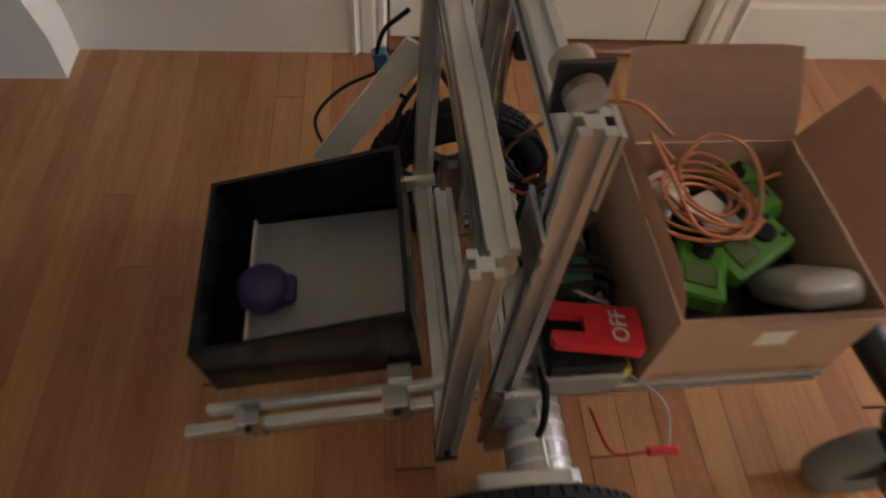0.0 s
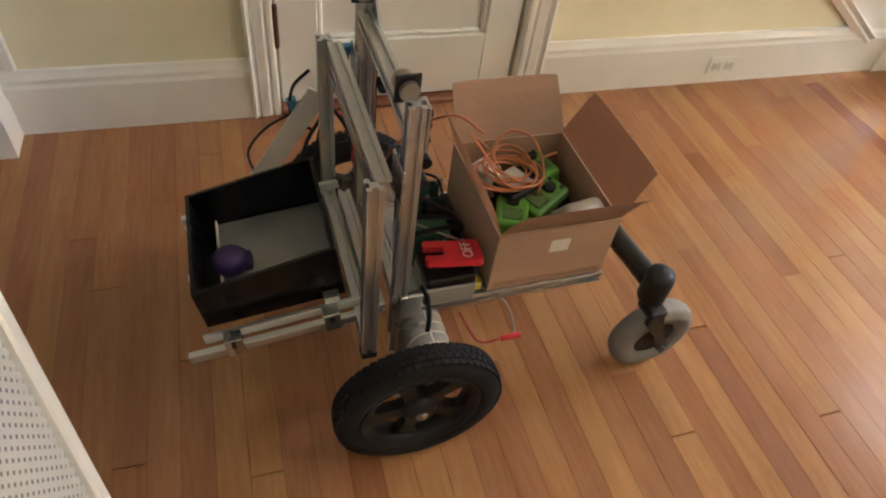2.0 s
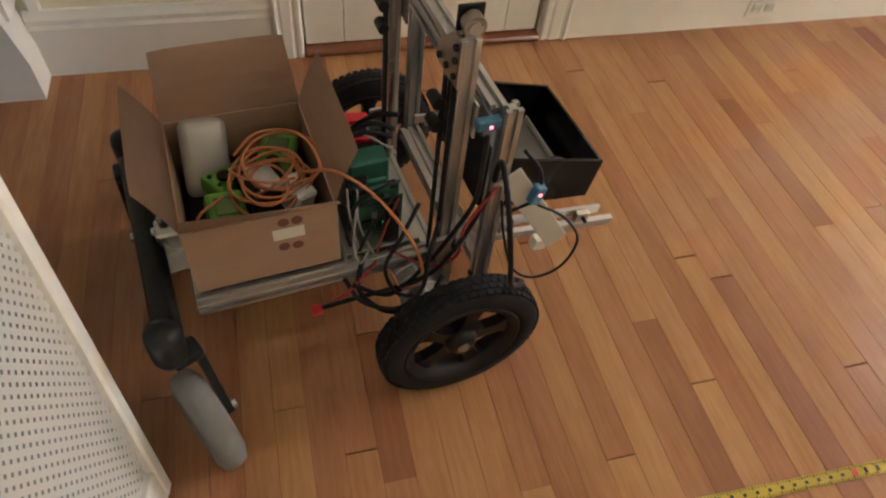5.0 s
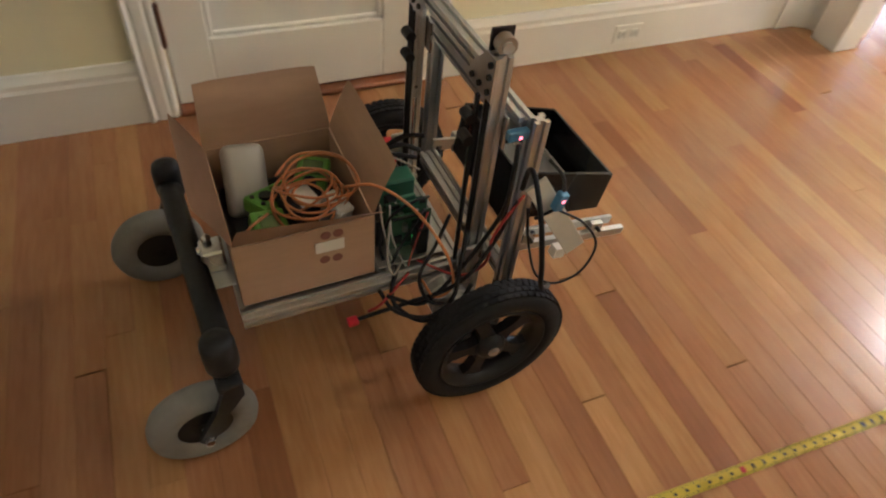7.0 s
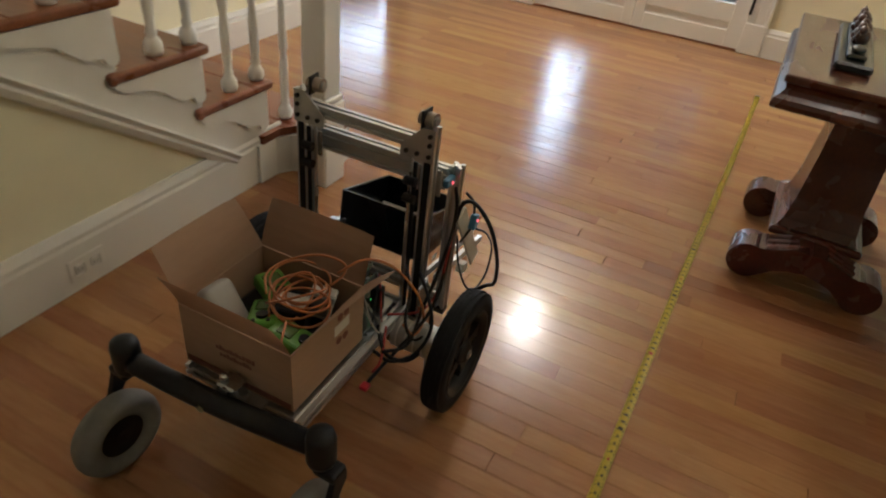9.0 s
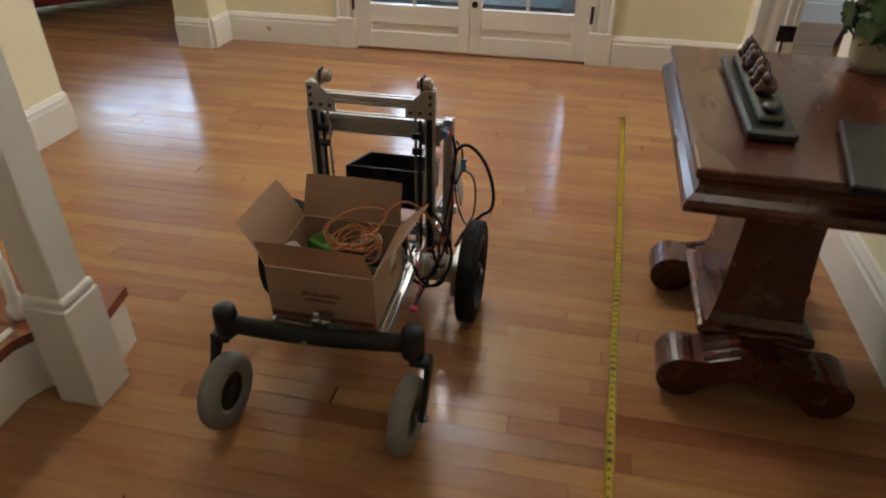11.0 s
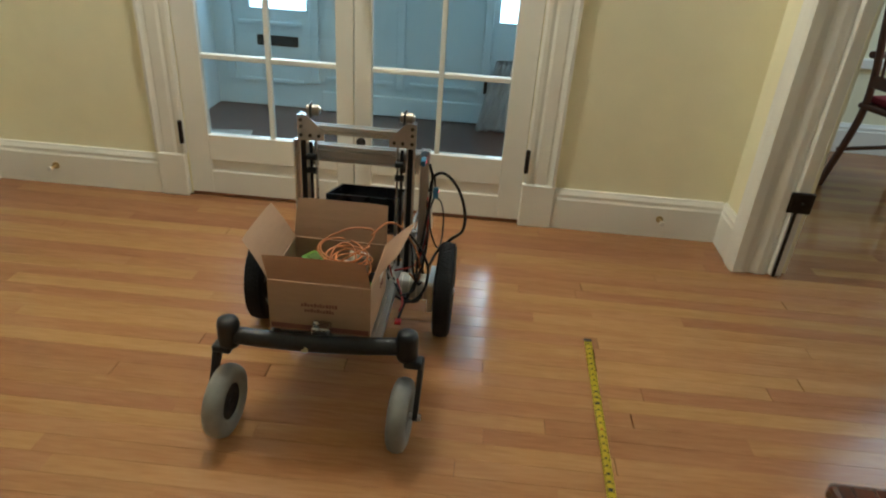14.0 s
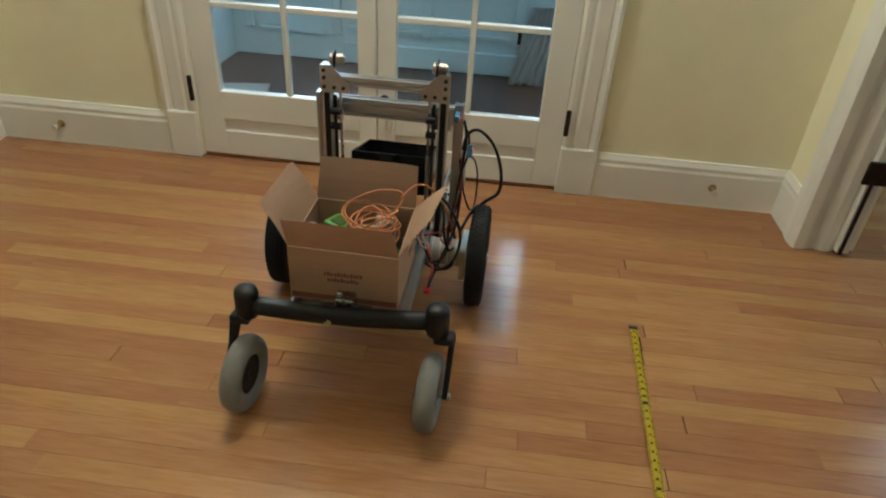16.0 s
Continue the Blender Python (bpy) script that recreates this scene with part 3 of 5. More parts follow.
# ---- sockets and stops ----
def outlet():
    o = tagged(empty("wall_outlet", pose(1.461, -0.0235, 0.067)), "white double socket plate set in the baseboard", "outlet")
    part("plate", box(-0.055, 0.055, -0.005, 0, -0.034, 0.034, 0.003), TRIM, o)
    for x in (-0.024, 0.024):
        r = part("receptacle", box(x - 0.015, x + 0.015, -0.008, -0.0052, -0.016, 0.016, 0.004), WHITEP, o)
        for k in (-0.005, 0.005):
            part("slot", box(x + k - 0.001, x + k + 0.001, -0.0088, -0.0081, -0.006, 0.006), GREYP, r)
    return o


outlet()


def door_stop(y):
    o = tagged(empty("door_stop", pose(FX - 0.0225, y, 0.085)), "small brass door stop screwed into the baseboard", "door stop", "baseboard stops")
    part("rod", cyl((0, 0, 0), (-0.040, 0, 0), 0.006, seg=10), BRASS, o)
    part("flange", cyl((0, 0, 0), (-0.006, 0, 0), 0.015, seg=16), BRASS, o)
    part("tip", cyl((-0.040, 0, 0), (-0.052, 0, 0), 0.010, seg=12), WHITEP, o)


door_stop(0.698)
door_stop(-1.917)


# ---- stairs ----
def stairs():
    st = tagged(empty("stairs"), "white painted staircase with stained oak treads", "stairs", kind="structure")
    rise, run = 0.184, 0.268
    for k in range(9):
        x1 = 2.513 - k * run
        z = 0.170 + k * rise
        if k == 0:
            # bullnose first step sweeping out to the newel
            outl = [(x1 - run - 0.02, 0.95), (x1, 0.95), (x1, 0.05)]
            outl += [(x1 + 0.02 - 0.02 * math.cos(a), -0.015 - 0.20 * math.sin(a)) for a in [radians(10 * i) for i in range(0, 6)]]
            outl += [(x1 - 0.10, -0.185), (x1 - 0.17, -0.12), (x1 - 0.20, -0.06), (x1 - 0.25, -0.034), (x1 - run - 0.07, -0.034)]
            body = [(a - 0.022, min(b, 0.95)) for a, b in outl]
            part("tread", prism(outl, "z", z - 0.028, z), TREAD, st)
            part("riser", prism([(p[0], max(p[1], -0.19)) for p in body], "z", 0.0, z - 0.0285), TRIM, st)
        else:
            part("tread", box(x1 - run - 0.07, x1, -0.034, 0.95, z - 0.028, z, 0.010, seg=3), TREAD, st)
            part("riser", box(x1 - 0.045, x1 - 0.026, 0.0, 0.95, z - rise, z - 0.0285), TRIM, st)
        # scroll bracket below the nosing
        if k:
            sc = [(0.028, -0.150), (0.036, -0.163), (0.052, -0.166), (0.066, -0.156), (0.072, -0.143), (0.084, -0.137), (0.104, -0.140), (0.126, -0.132),
                  (0.152, -0.114), (0.178, -0.094), (0.206, -0.079), (0.238, -0.070), (0.272, -0.066), (0.310, -0.054), (0.325, -0.040), (0.325, -0.0295), (0.028, -0.0295)]
            part("scroll_bracket", prism([(x1 - a, z + b) for a, b in sc], "y", -0.026, -0.0145), TRIM, st, "white bracket with a wavy scrolled edge")
            part("nosing_return", box(x1 - run - 0.072, x1 - run - 0.052, -0.036, -0.0146, z - 0.030, z - 0.002, 0.006, seg=2), TREAD, st)
        for j, dx in enumerate((0.031, 0.157)):
            if k == 0 and j == 0:
                continue
            bx = x1 - dx
            prof = [(0.026, 0.0), (0.031, 0.012), (0.031, 0.030), (0.022, 0.044), (0.016, 0.050), (0.020, 0.060), (0.015, 0.070), (0.018, 0.12), (0.018, 0.20), (0.013, 0.24), (0.018, 0.26), (0.013, 0.42), (0.011, 0.62), (0.017, 0.66), (0.017, 0.80)]
            part("baluster", lathe([(r * 0.82, z + h) for r, h in prof], 14, m=Matrix.Translation((bx, 0.012, 0))), TRIM, st, smooth=True)
    # sloping skirt moulding on the spandrel
    a, b = Vector((2.06, 0, 0.13)), Vector((-0.25, 0, 0.13 + 2.31 * rise / run))
    slope = Matrix.Translation(a) @ Matrix.Rotation(math.atan2(b.z - a.z, b.x - a.x), 4, "Y").inverted()
    cove = [(-0.0145, 0.020), (-0.034, 0.020), (-0.036, 0.014), (-0.024, 0.000), (-0.029, -0.008), (-0.018, -0.026), (-0.0145, -0.028)]
    part("skirt_moulding", prism(cove if (slope.to_3x3() @ Vector((0, 0, 1))).z > 0 else [(y, -z) for y, z in cove], "x", 0, (b - a).length, m=slope), TRIM, st, "white undercut moulding below the stringer")
    saw = [(2.06, 0.132), (2.513 - run - 0.036, 0.132)]
    for k in range(1, 9):
        xk, zk = 2.513 - k * run - 0.036, 0.170 + k * rise - 0.0287
        saw += [(xk, zk), (xk - run, zk)]
    saw.append((saw[-1][0], 0.132 + (2.06 - saw[-1][0]) * rise / run))
    part("stringer_skirt", prism(saw, "y", -0.014, -0.0006), TRIM, st, "white cut stringer below the treads")
    part("handrail", box(0, 2.6, -0.03, 0.03, -0.02, 0.03, 0.012, m=Matrix.Translation((2.36, 0.0, 1.02)) @ Matrix.Rotation(-math.atan2(0.186, -0.27), 4, "Y")), TREAD, st)
    return st


stairs()


def newel():
    n = tagged(empty("newel_post", pose(2.312, -0.178, 0)), "white square newel post at the foot of stairs", "newel post")
    part("base", box(-0.058, 0.058, -0.058, 0.058, 0, 0.30, 0.004), TRIM, n)
    part("collar", box(-0.054, 0.054, -0.054, 0.054, 0.3005, 0.325, 0.008, seg=2), TRIM, n)
    part("shaft", box(-0.045, 0.045, -0.045, 0.045, 0.3255, 1.12, 0.004), TRIM, n)
    part("cap", box(-0.065, 0.065, -0.065, 0.065, 1.1205, 1.16, 0.010, seg=2), TRIM, n)
    return n


newel()


# ---- perforated radiator screen ----
def radiator_screen():
    """A framed sheet with a woven clover pattern, leaning in its own plane."""
    lean = math.atan2(0.17, 0.5)
    m = Matrix.Translation((-0.357, -1.173, 0.0)) @ Matrix.Rotation(math.atan2(-0.06, 0.53), 4, "Y") @ Matrix.Rotation(-lean, 4, "X")
    r = tagged(empty("radiator_cover", m), "white framed radiator cover with pierced metal grille", "radiator cover")
    # local: z up the edge, y to minus is along the sheet, x is outwards
    part("stile", box(-0.02, 0.0, -0.030, 0.0, 0, 1.0, 0.004), TRIM, r)
    part("bottom_rail", box(-0.02, 0.0, -1.0, -0.0305, 0, 0.075, 0.004), TRIM, r)
    part("top_rail", box(-0.02, 0.0, -1.0, -0.0305, 0.94, 1.0, 0.004), TRIM, r)
    part("return_edge", box(-0.20, -0.0205, -0.02, 0.0, 0.0, 1.0, 0.003), TRIM, r)
    # grey sheet stands in for the shaded hollow behind the piercings
    part("slot_shade", box(-0.030, -0.022, -1.0, -0.028, 0.06, 0.95), GREYP, r)
    vs, fs = [], []
    p = 0.019
    ny, nz = 50, 45

    def quad(y, z, w, h, ang):
        c, s = math.cos(ang), math.sin(ang)
        i = len(vs)
        for a, b in ((-w, -h), (w, -h), (w, h), (-w, h)):
            vs.append((-0.012, y + a * c - b * s, z + a * s + b * c))
        fs.append((i, i + 1, i + 2, i + 3))

    for i in range(ny):
        for j in range(nz):
            y, z = -0.034 - p * (i + 0.5), 0.076 + p * (j + 0.5)
            for q in range(4):
                a = math.pi / 4 + q * math.pi / 2
                quad(y + 0.0068 * math.cos(a), z + 0.0068 * math.sin(a), 0.0068, 0.0042, a)
            quad(y + p / 2, z + p / 2, 0.0052, 0.0052, 0)
    me = bpy.data.meshes.new("grille")
    me.from_pydata(vs, [], fs)
    me.materials.append(TRIM)
    g = new("grille", me)
    g.parent = r
    g["label"] = "pierced white metal grille"
    return r


radiator_screen()


# ---- library table ----
def library_table():
    t = tagged(empty("library_table", pose(2.882, -1.887, 0, 0, 0, -1.4)), "dark red mahogany library table on scrolled feet", "table")
    x0, x1, y0, y1, zt = -0.410, 0.410, -0.30, 0.362, 0.69
    part("tabletop", box(x0, x1, y0, y1, zt - 0.022, zt, 0.006, seg=2), MAHOG, t)
    prof = [(0.0, 0.0), (-0.004, -0.006), (-0.006, -0.018), (0.002, -0.030), (0.014, -0.040), (0.018, -0.052), (0.016, -0.064), (0.006, -0.070), (-0.02, -0.076)]
    bm = bmesh.new()
    rings = []
    for d, z in prof:
        rings.append([bm.verts.new((sx * (x1 - 0.006 + d), (y1 - 0.006 + d) if sy > 0 else (y0 + 0.006 - d), zt - 0.0225 + z)) for sx, sy in ((-1, -1), (1, -1), (1, 1), (-1, 1))])
    for a, b in zip(rings, rings[1:]):
        for k in range(4):
            bm.faces.new((a[k], a[(k + 1) % 4], b[(k + 1) % 4], b[k]))
    bm.faces.new(rings[0])
    bm.faces.new(rings[-1])
    part("apron", bm, MAHOG, t, "deep moulded apron")
    # flared column
    cp = [(0.125, 0.15), (0.108, 0.18), (0.098, 0.25), (0.090, 0.40), (0.088, 0.596)]
    bm = bmesh.new()
    rings = [[bm.verts.new((sx * r * 1.35, sy * r + 0.085, z)) for sx, sy in ((-1, -1), (1, -1), (1, 1), (-1, 1))] for r, z in cp]
    for a, b in zip(rings, rings[1:]):
        for k in range(4):
            bm.faces.new((a[k], a[(k + 1) % 4], b[(k + 1) % 4], b[k]))
    bm.faces.new(rings[0])
    bm.faces.new(rings[-1])
    part("column", bm, MAHOG, t)
    part("column_base", box(-0.185, 0.185, -0.055, 0.225, 0.130, 0.158, 0.010, seg=2), MAHOG, t)

    def foot_outline():
        """Side view of a foot: an arched underside that ends in a rolled scroll."""
        pts = [(0.0, 0.148), (0.0, 0.075), (0.05, 0.066), (0.085, 0.052), (0.112, 0.030)]
        pts += [(0.168 + 0.060 * math.cos(radians(a)), 0.060 + 0.060 * math.sin(radians(a))) for a in range(-150, 111, 13)]
        pts += [(0.115, 0.122), (0.09, 0.132), (0.05, 0.148)]
        return pts

    for sx in (-1, 1):
        for sy in (-1, 1):
            ox = sx * 0.225
            ang = 90 if sy > 0 else -90
            m = pose(ox, 0.085, 0, 0, 0, ang)
            f = part("foot", prism(foot_outline(), "y", -0.055, 0.055, m=m), MAHOG, t, "scrolled foot with rolled end")
            bmr = bmesh.new()
            for o in (-0.034, 0.0, 0.034):
                cyl((0.04, o, 0.148), (0.125, o, 0.118), 0.012, bm=bmr, seg=8)
            bmesh.ops.transform(bmr, matrix=m, verts=bmr.verts[:])
            part("reeding", bmr, MAHOG, f)
    part("stretcher", box(-0.22, 0.22, -0.015, 0.185, 0.06, 0.1295, 0.01), MAHOG, t)
    return t


library_table()


def carving():
    c = tagged(empty("carved_ornament", pose(2.888, -1.683, 0.69, 0, 0, -2.5)), "long dark stone stand with a row of carved lumps", "ornament")
    part("base", box(-0.26, 0.26, -0.048, 0.048, 0, 0.024, 0.006), STONE, c)
    part("ledge", box(-0.22, 0.23, -0.027, 0.027, 0.0225, 0.040, 0.010, seg=2), STONEL, c, "worn greenish stone ledge")
    rnd = random.Random(7)
    for k in range(6):
        x = 0.19 - k * 0.056
        dy = rnd.uniform(-.007, .007)
        bm = ball((x, dy, 0.060), 0.024, 14, scale=(1.0, 0.85, 0.95))
        ball((x - 0.012, dy + 0.006, 0.080), 0.015, 12, bm=bm, scale=(1.2, 0.8, 0.9))
        ball((x + 0.014, dy - 0.010, 0.056), 0.014, 10, bm=bm, scale=(1.3, 0.8, 0.8))
        ball((x + 0.004, dy + 0.014, 0.050), 0.012, 10, bm=bm)
        cyl((x - 0.014, dy + 0.006, 0.090), (x - 0.019, dy + 0.008, 0.101), 0.003, 0.001, 8, bm=bm)
        part("carved_lump", bm, COPPER, c, "rounded reddish brown carving", smooth=True)
    bm = ball((-0.185, 0.0, 0.048), 0.018, 12, scale=(1.5, 1.1, 0.6))
    part("stone_tail", bm, STONEL, c, smooth=True)


carving()


def laptop():
    l = tagged(empty("laptop", pose(2.56, -1.90, 0.69, 0, 0, 168)), "open black laptop with a glowing teal screen", "laptop")
    part("base", box(-0.16, 0.16, -0.115, 0.115, 0.002, 0.022, 0.004), BLACKP, l)
    bm = bmesh.new()
    for r in range(5):
        for k in range(13):
            x, y = -0.135 + k * 0.0225, -0.02 + r * 0.022
            box(x - 0.009, x + 0.009, y - 0.009, y + 0.009, 0.0222, 0.0245, bm=bm)
    part("keyboard", bm, DARKM, l)
    lid = part("lid", box(-0.16, 0.16, 0.0, 0.010, 0.0, 0.22, 0.003), BLACKP, l, at=pose(0, 0.118, 0.018, -15))
    part("screen", box(-0.145, 0.145, -0.003, -0.0005, 0.02, 0.205), SCREEN, lid, "glowing teal screen")


laptop()


def potted_flowers():
    p = tagged(empty("flower_pot", pose(3.18, -2.02, 0.69)), "cream pot of pale hydrangea flowers", "plant")
    part("pot", lathe([(0.045, 0.0), (0.06, 0.03), (0.066, 0.09), (0.07, 0.10), (0.062, 0.10), (0.055, 0.06)], 20), CERAM, p, smooth=True)
    rnd = random.Random(3)
    for c, r, mt, nm, n in (((0, 0, 0.20), 0.085, PETAL, "flower_head", 260), ((0.0, 0.0, 0.13), 0.10, LEAF, "leaves", 60)):
        bm = bmesh.new()
        for _ in range(n):
            v = Vector((rnd.gauss(0, 1), rnd.gauss(0, 1), rnd.gauss(0, 1))).normalized() * r * rnd.uniform(0.8, 1.05)
            v.z *= 0.75
            s = 0.012 if nm == "flower_head" else 0.032
            m = Matrix.Translation(Vector(c) + v) @ v.to_track_quat("Z", "Y").to_matrix().to_4x4() @ pose(0, 0, 0, rnd.uniform(-30, 30), rnd.uniform(-30, 30), rnd.uniform(0, 360))
            q = [bm.verts.new(m @ Vector(a)) for a in ((-s, -s * .6, 0), (s * .2, -s, .004), (s, s * .5, 0), (-s * .2, s, .004))]
            bm.faces.new(q)
        part(nm, bm, mt, p)


potted_flowers()


# ---- things beyond the openings ----
def spindle_chair():
    c = tagged(empty("spindle_chair", pose(6.0, -3.29, 0, 0, 0, 20)), "dark oak spindle-back chair with a red seat", "chair")
    for x, y in ((-0.19, -0.2), (0.19, -0.2)):
        part("leg", cyl((x * 1.15, y * 1.1, 0), (x, y, 0.43), 0.016, 0.02, 12), OAKDARK, c)
    for x in (-0.19, 0.19):
        part("back_post", tube([(x * 1.2, 0.27, 0), (x, 0.2, 0.42), (x * 1.02, 0.25, 0.8), (x * 1.05, 0.3, 1.05)], 0.018, seg=10), OAKDARK, c)
    part("seat", box(-0.22, 0.22, -0.22, 0.22, 0.42, 0.45, 0.012, seg=2), OAKDARK, c)
    part("cushion", box(-0.20, 0.20, -0.2, 0.19, 0.4505, 0.49, 0.018, seg=2), SOFA, c, "dark red seat cushion")
    for z, y in ((0.56, 0.215), (0.95, 0.278)):
        part("back_rail", box(-0.19, 0.19, y - 0.01, y + 0.01, z - 0.03, z + 0.03, 0.006), OAKDARK, c)
    for k in range(7):
        x = -0.14 + k * 0.047
        part("spindle", cyl((x, 0.218, 0.58), (x, 0.276, 0.93), 0.007, seg=8), OAKDARK, c)
    for p0, p1 in (((-0.21, -0.21, 0.2), (-0.22, 0.24, 0.2)), ((0.21, -0.21, 0.2), (0.22, 0.24, 0.2)), ((-0.2, -0.2, 0.26), (0.2, -0.2, 0.26))):
        part("stretcher", cyl(p0, p1, 0.011, seg=10), OAKDARK, c)
    for x in (-0.22, 0.22):
        part("armrest", tube([(x, 0.24, 0.68), (x * 1.1, 0.0, 0.67), (x * 1.08, -0.2, 0.66)], 0.018, seg=10), OAKDARK, c)
    return c


spindle_chair()
tagged(put("dining_chair_rail", box(6.72, 6.748, -4.8, -1.6, 0.50, 0.56, 0.006), TRIM), "white chair rail on the dining room wall", "trim", kind="structure")


def sofa():
    s = tagged(empty("sofa", pose(5.95, 2.55, 0, 0, 0, -38)), "deep red upholstered sofa with a rounded arm", "sofa")
    part("seat_base", box(-0.8, 0.8, -0.38, 0.38, 0.08, 0.38, 0.05, seg=3), SOFA, s, smooth=True)
    part("backrest", box(-0.8, 0.8, 0.2, 0.42, 0.3805, 0.85, 0.07, seg=3), SOFA, s, smooth=True)
    for x in (-0.86, 0.86):
        part("arm", box(x - 0.1, x + 0.1, -0.4, 0.4, 0.07, 0.6, 0.08, seg=3), SOFA, s, smooth=True)
    for x in (-0.4, 0.4):
        part("seat_cushion", box(x - 0.385, x + 0.385, -0.4, 0.19, 0.3805, 0.5, 0.04, seg=3), SOFA, s, smooth=True)
    for x in (-0.75, 0.75):
        for y in (-0.3, 0.3):
            part("foot", cyl((x, y, 0), (x, y, 0.08), 0.03, 0.035), OAKDARK, s)


sofa()


def parlour_window():
    w = tagged(empty("window_1", pose(8.06, 3.55, 0)), "tall daylit sash window in the parlour", "window", kind="structure")
    part("pane", box(0.0, 0.01, -1.0, 1.0, 0.78, 2.12), DAYGLOW, w)
    for y in (-1.02, 0.0, 1.02):
        part("stile", box(-0.03, -0.001, y - 0.03, y + 0.03, 0.75, 2.15, 0.004), TRIM, w)
    for z in (0.77, 1.45, 2.13):
        part("rail", box(-0.028, -0.002, -1.0, 1.0, z - 0.025, z + 0.025, 0.004), TRIM, w)


parlour_window()


def chandelier():
    c = tagged(empty("chandelier", pose(4.85, -0.47, 2.40)), "brass chandelier with lit frosted shades", "lamp")
    part("stem", cyl((0, 0, 0.06), (0, 0, 0.35), 0.008, seg=10), BRONZE, c)
    part("canopy", lathe([(0.06, 0.35), (0.05, 0.32), (0.012, 0.30)], 20), BRONZE, c)
    for k in range(5):
        a = 2 * math.pi * k / 5
        x, y = 0.19 * math.cos(a), 0.19 * math.sin(a)
        arm = part("arm", tube([(0, 0, 0.08), (x * .5, y * .5, 0.0), (x, y, 0.04)], 0.006), BRONZE, c)
        part("shade", ball((x, y, 0.085), 0.042, 12), BULB, arm, "glowing frosted globe", smooth=True)


chandelier()


def hall_fill_fixture():
    # invented fixture round the added hall fill, always out of view
    h = tagged(empty("hall_fill_light", pose(2.1, -1.9, CEIL_Z)), "added unseen ceiling fixture for the hall fill light", "lamp")
    part("rim", lathe([(0.15, 0.0), (0.16, -0.02), (0.15, -0.03)], 28), BRONZE, h)
    part("bowl", lathe([(0.145, -0.031), (0.12, -0.075), (0.06, -0.10), (0.0001, -0.108)], 28), mat("lit_bowl", (1, 0.9, 0.75), 0.4, emit=((1.0, 0.8, 0.55), 6.0)), h, smooth=True)


hall_fill_fixture()


# ---- measuring tape on the floor ----
def tape():
    a, b = Vector((4.487, -1.534, 0)), Vector((0.05, -1.385, 0))
    d = b - a
    ang = math.degrees(math.atan2(d.y, d.x))
    t = tagged(empty("measuring_tape", Matrix.Translation(a) @ pose(0, 0, 0.001, 0, 0, ang)), "yellow steel measuring tape stretched along the floor", "measuring tape")
    n = int(d.length / 0.0254)
    w = 0.0115
    bm = bmesh.new()
    rows = []
    for k in range(0, 90):
        x = d.length * k / 89
        wob = 0.004 * math.sin(x * 2.1)
        rows.append([bm.verts.new((x, y + wob, 0.0012 + 9 * y * y)) for y in (-w, -w / 2, 0, w / 2, w)])
    for p, q in zip(rows, rows[1:]):
        for j in range(4):
            bm.faces.new((p[j], p[j + 1], q[j + 1], q[j]))
    bmesh.ops.solidify(bm, geom=bm.faces[:], thickness=0.0006)
    part("blade", bm, TAPE, t)
    marks, reds = bmesh.new(), bmesh.new()
    for k in range(1, n):
        x = k * 0.0254
        wob = 0.004 * math.sin(x * 2.1)
        for s in (-1, 1):
            box(x - 0.0007, x + 0.0007, s * w + wob - s * 0.006, s * w + wob - s * 0.0005, 0.0024, 0.0034, bm=marks)
            for q in (0.25, 0.5, 0.75):
                box(x + q * 0.0254 - 0.0004, x + q * 0.0254 + 0.0004, s * w + wob - s * 0.004, s * w + wob - s * 0.0005, 0.0026, 0.0034, bm=marks)
        tgt = reds if k % 16 == 0 else marks
        if k % 12 == 0:
            box(x - 0.012, x - 0.002, wob - 0.006, wob + 0.006, 0.0020, 0.0026, bm=tgt)
        else:
            box(x - 0.009, x - 0.003, wob - (0.005 if k % 12 > 9 else 0.0028), wob + (0.005 if k % 12 > 9 else 0.0028), 0.0018, 0.0024, bm=tgt)
    tagged(part("inch_mark", marks, INK, t, "black inch marks"), kind="stuff")
    tagged(part("stud_mark", reds, INKRED, t, "red stud marks"), kind="stuff")
    hk = part("end_hook", box(-0.004, 0.010, -0.012, 0.012, 0.0022, 0.0042, 0.0006), DARKM, t, "bent steel end hook")
    part("hook_lip", box(-0.005, -0.003, -0.012, 0.012, 0.0, 0.0022), DARKM, hk)


tape()


# ---- the robot: local x is ahead (towards the tray), y to its left ----
RIDERS = []
WHEEL_R = 0.147
AXLE_X, AXLE_Y = 0.008, {1: 0.287, -1: 0.275}


def rider(name, label, category, group=""):
    ob = tagged(empty(name), label, category, group)
    RIDERS.append(ob)
    return ob


robot = rider("robot", "wheeled robot with aluminium lift frame and black tray", "robot")


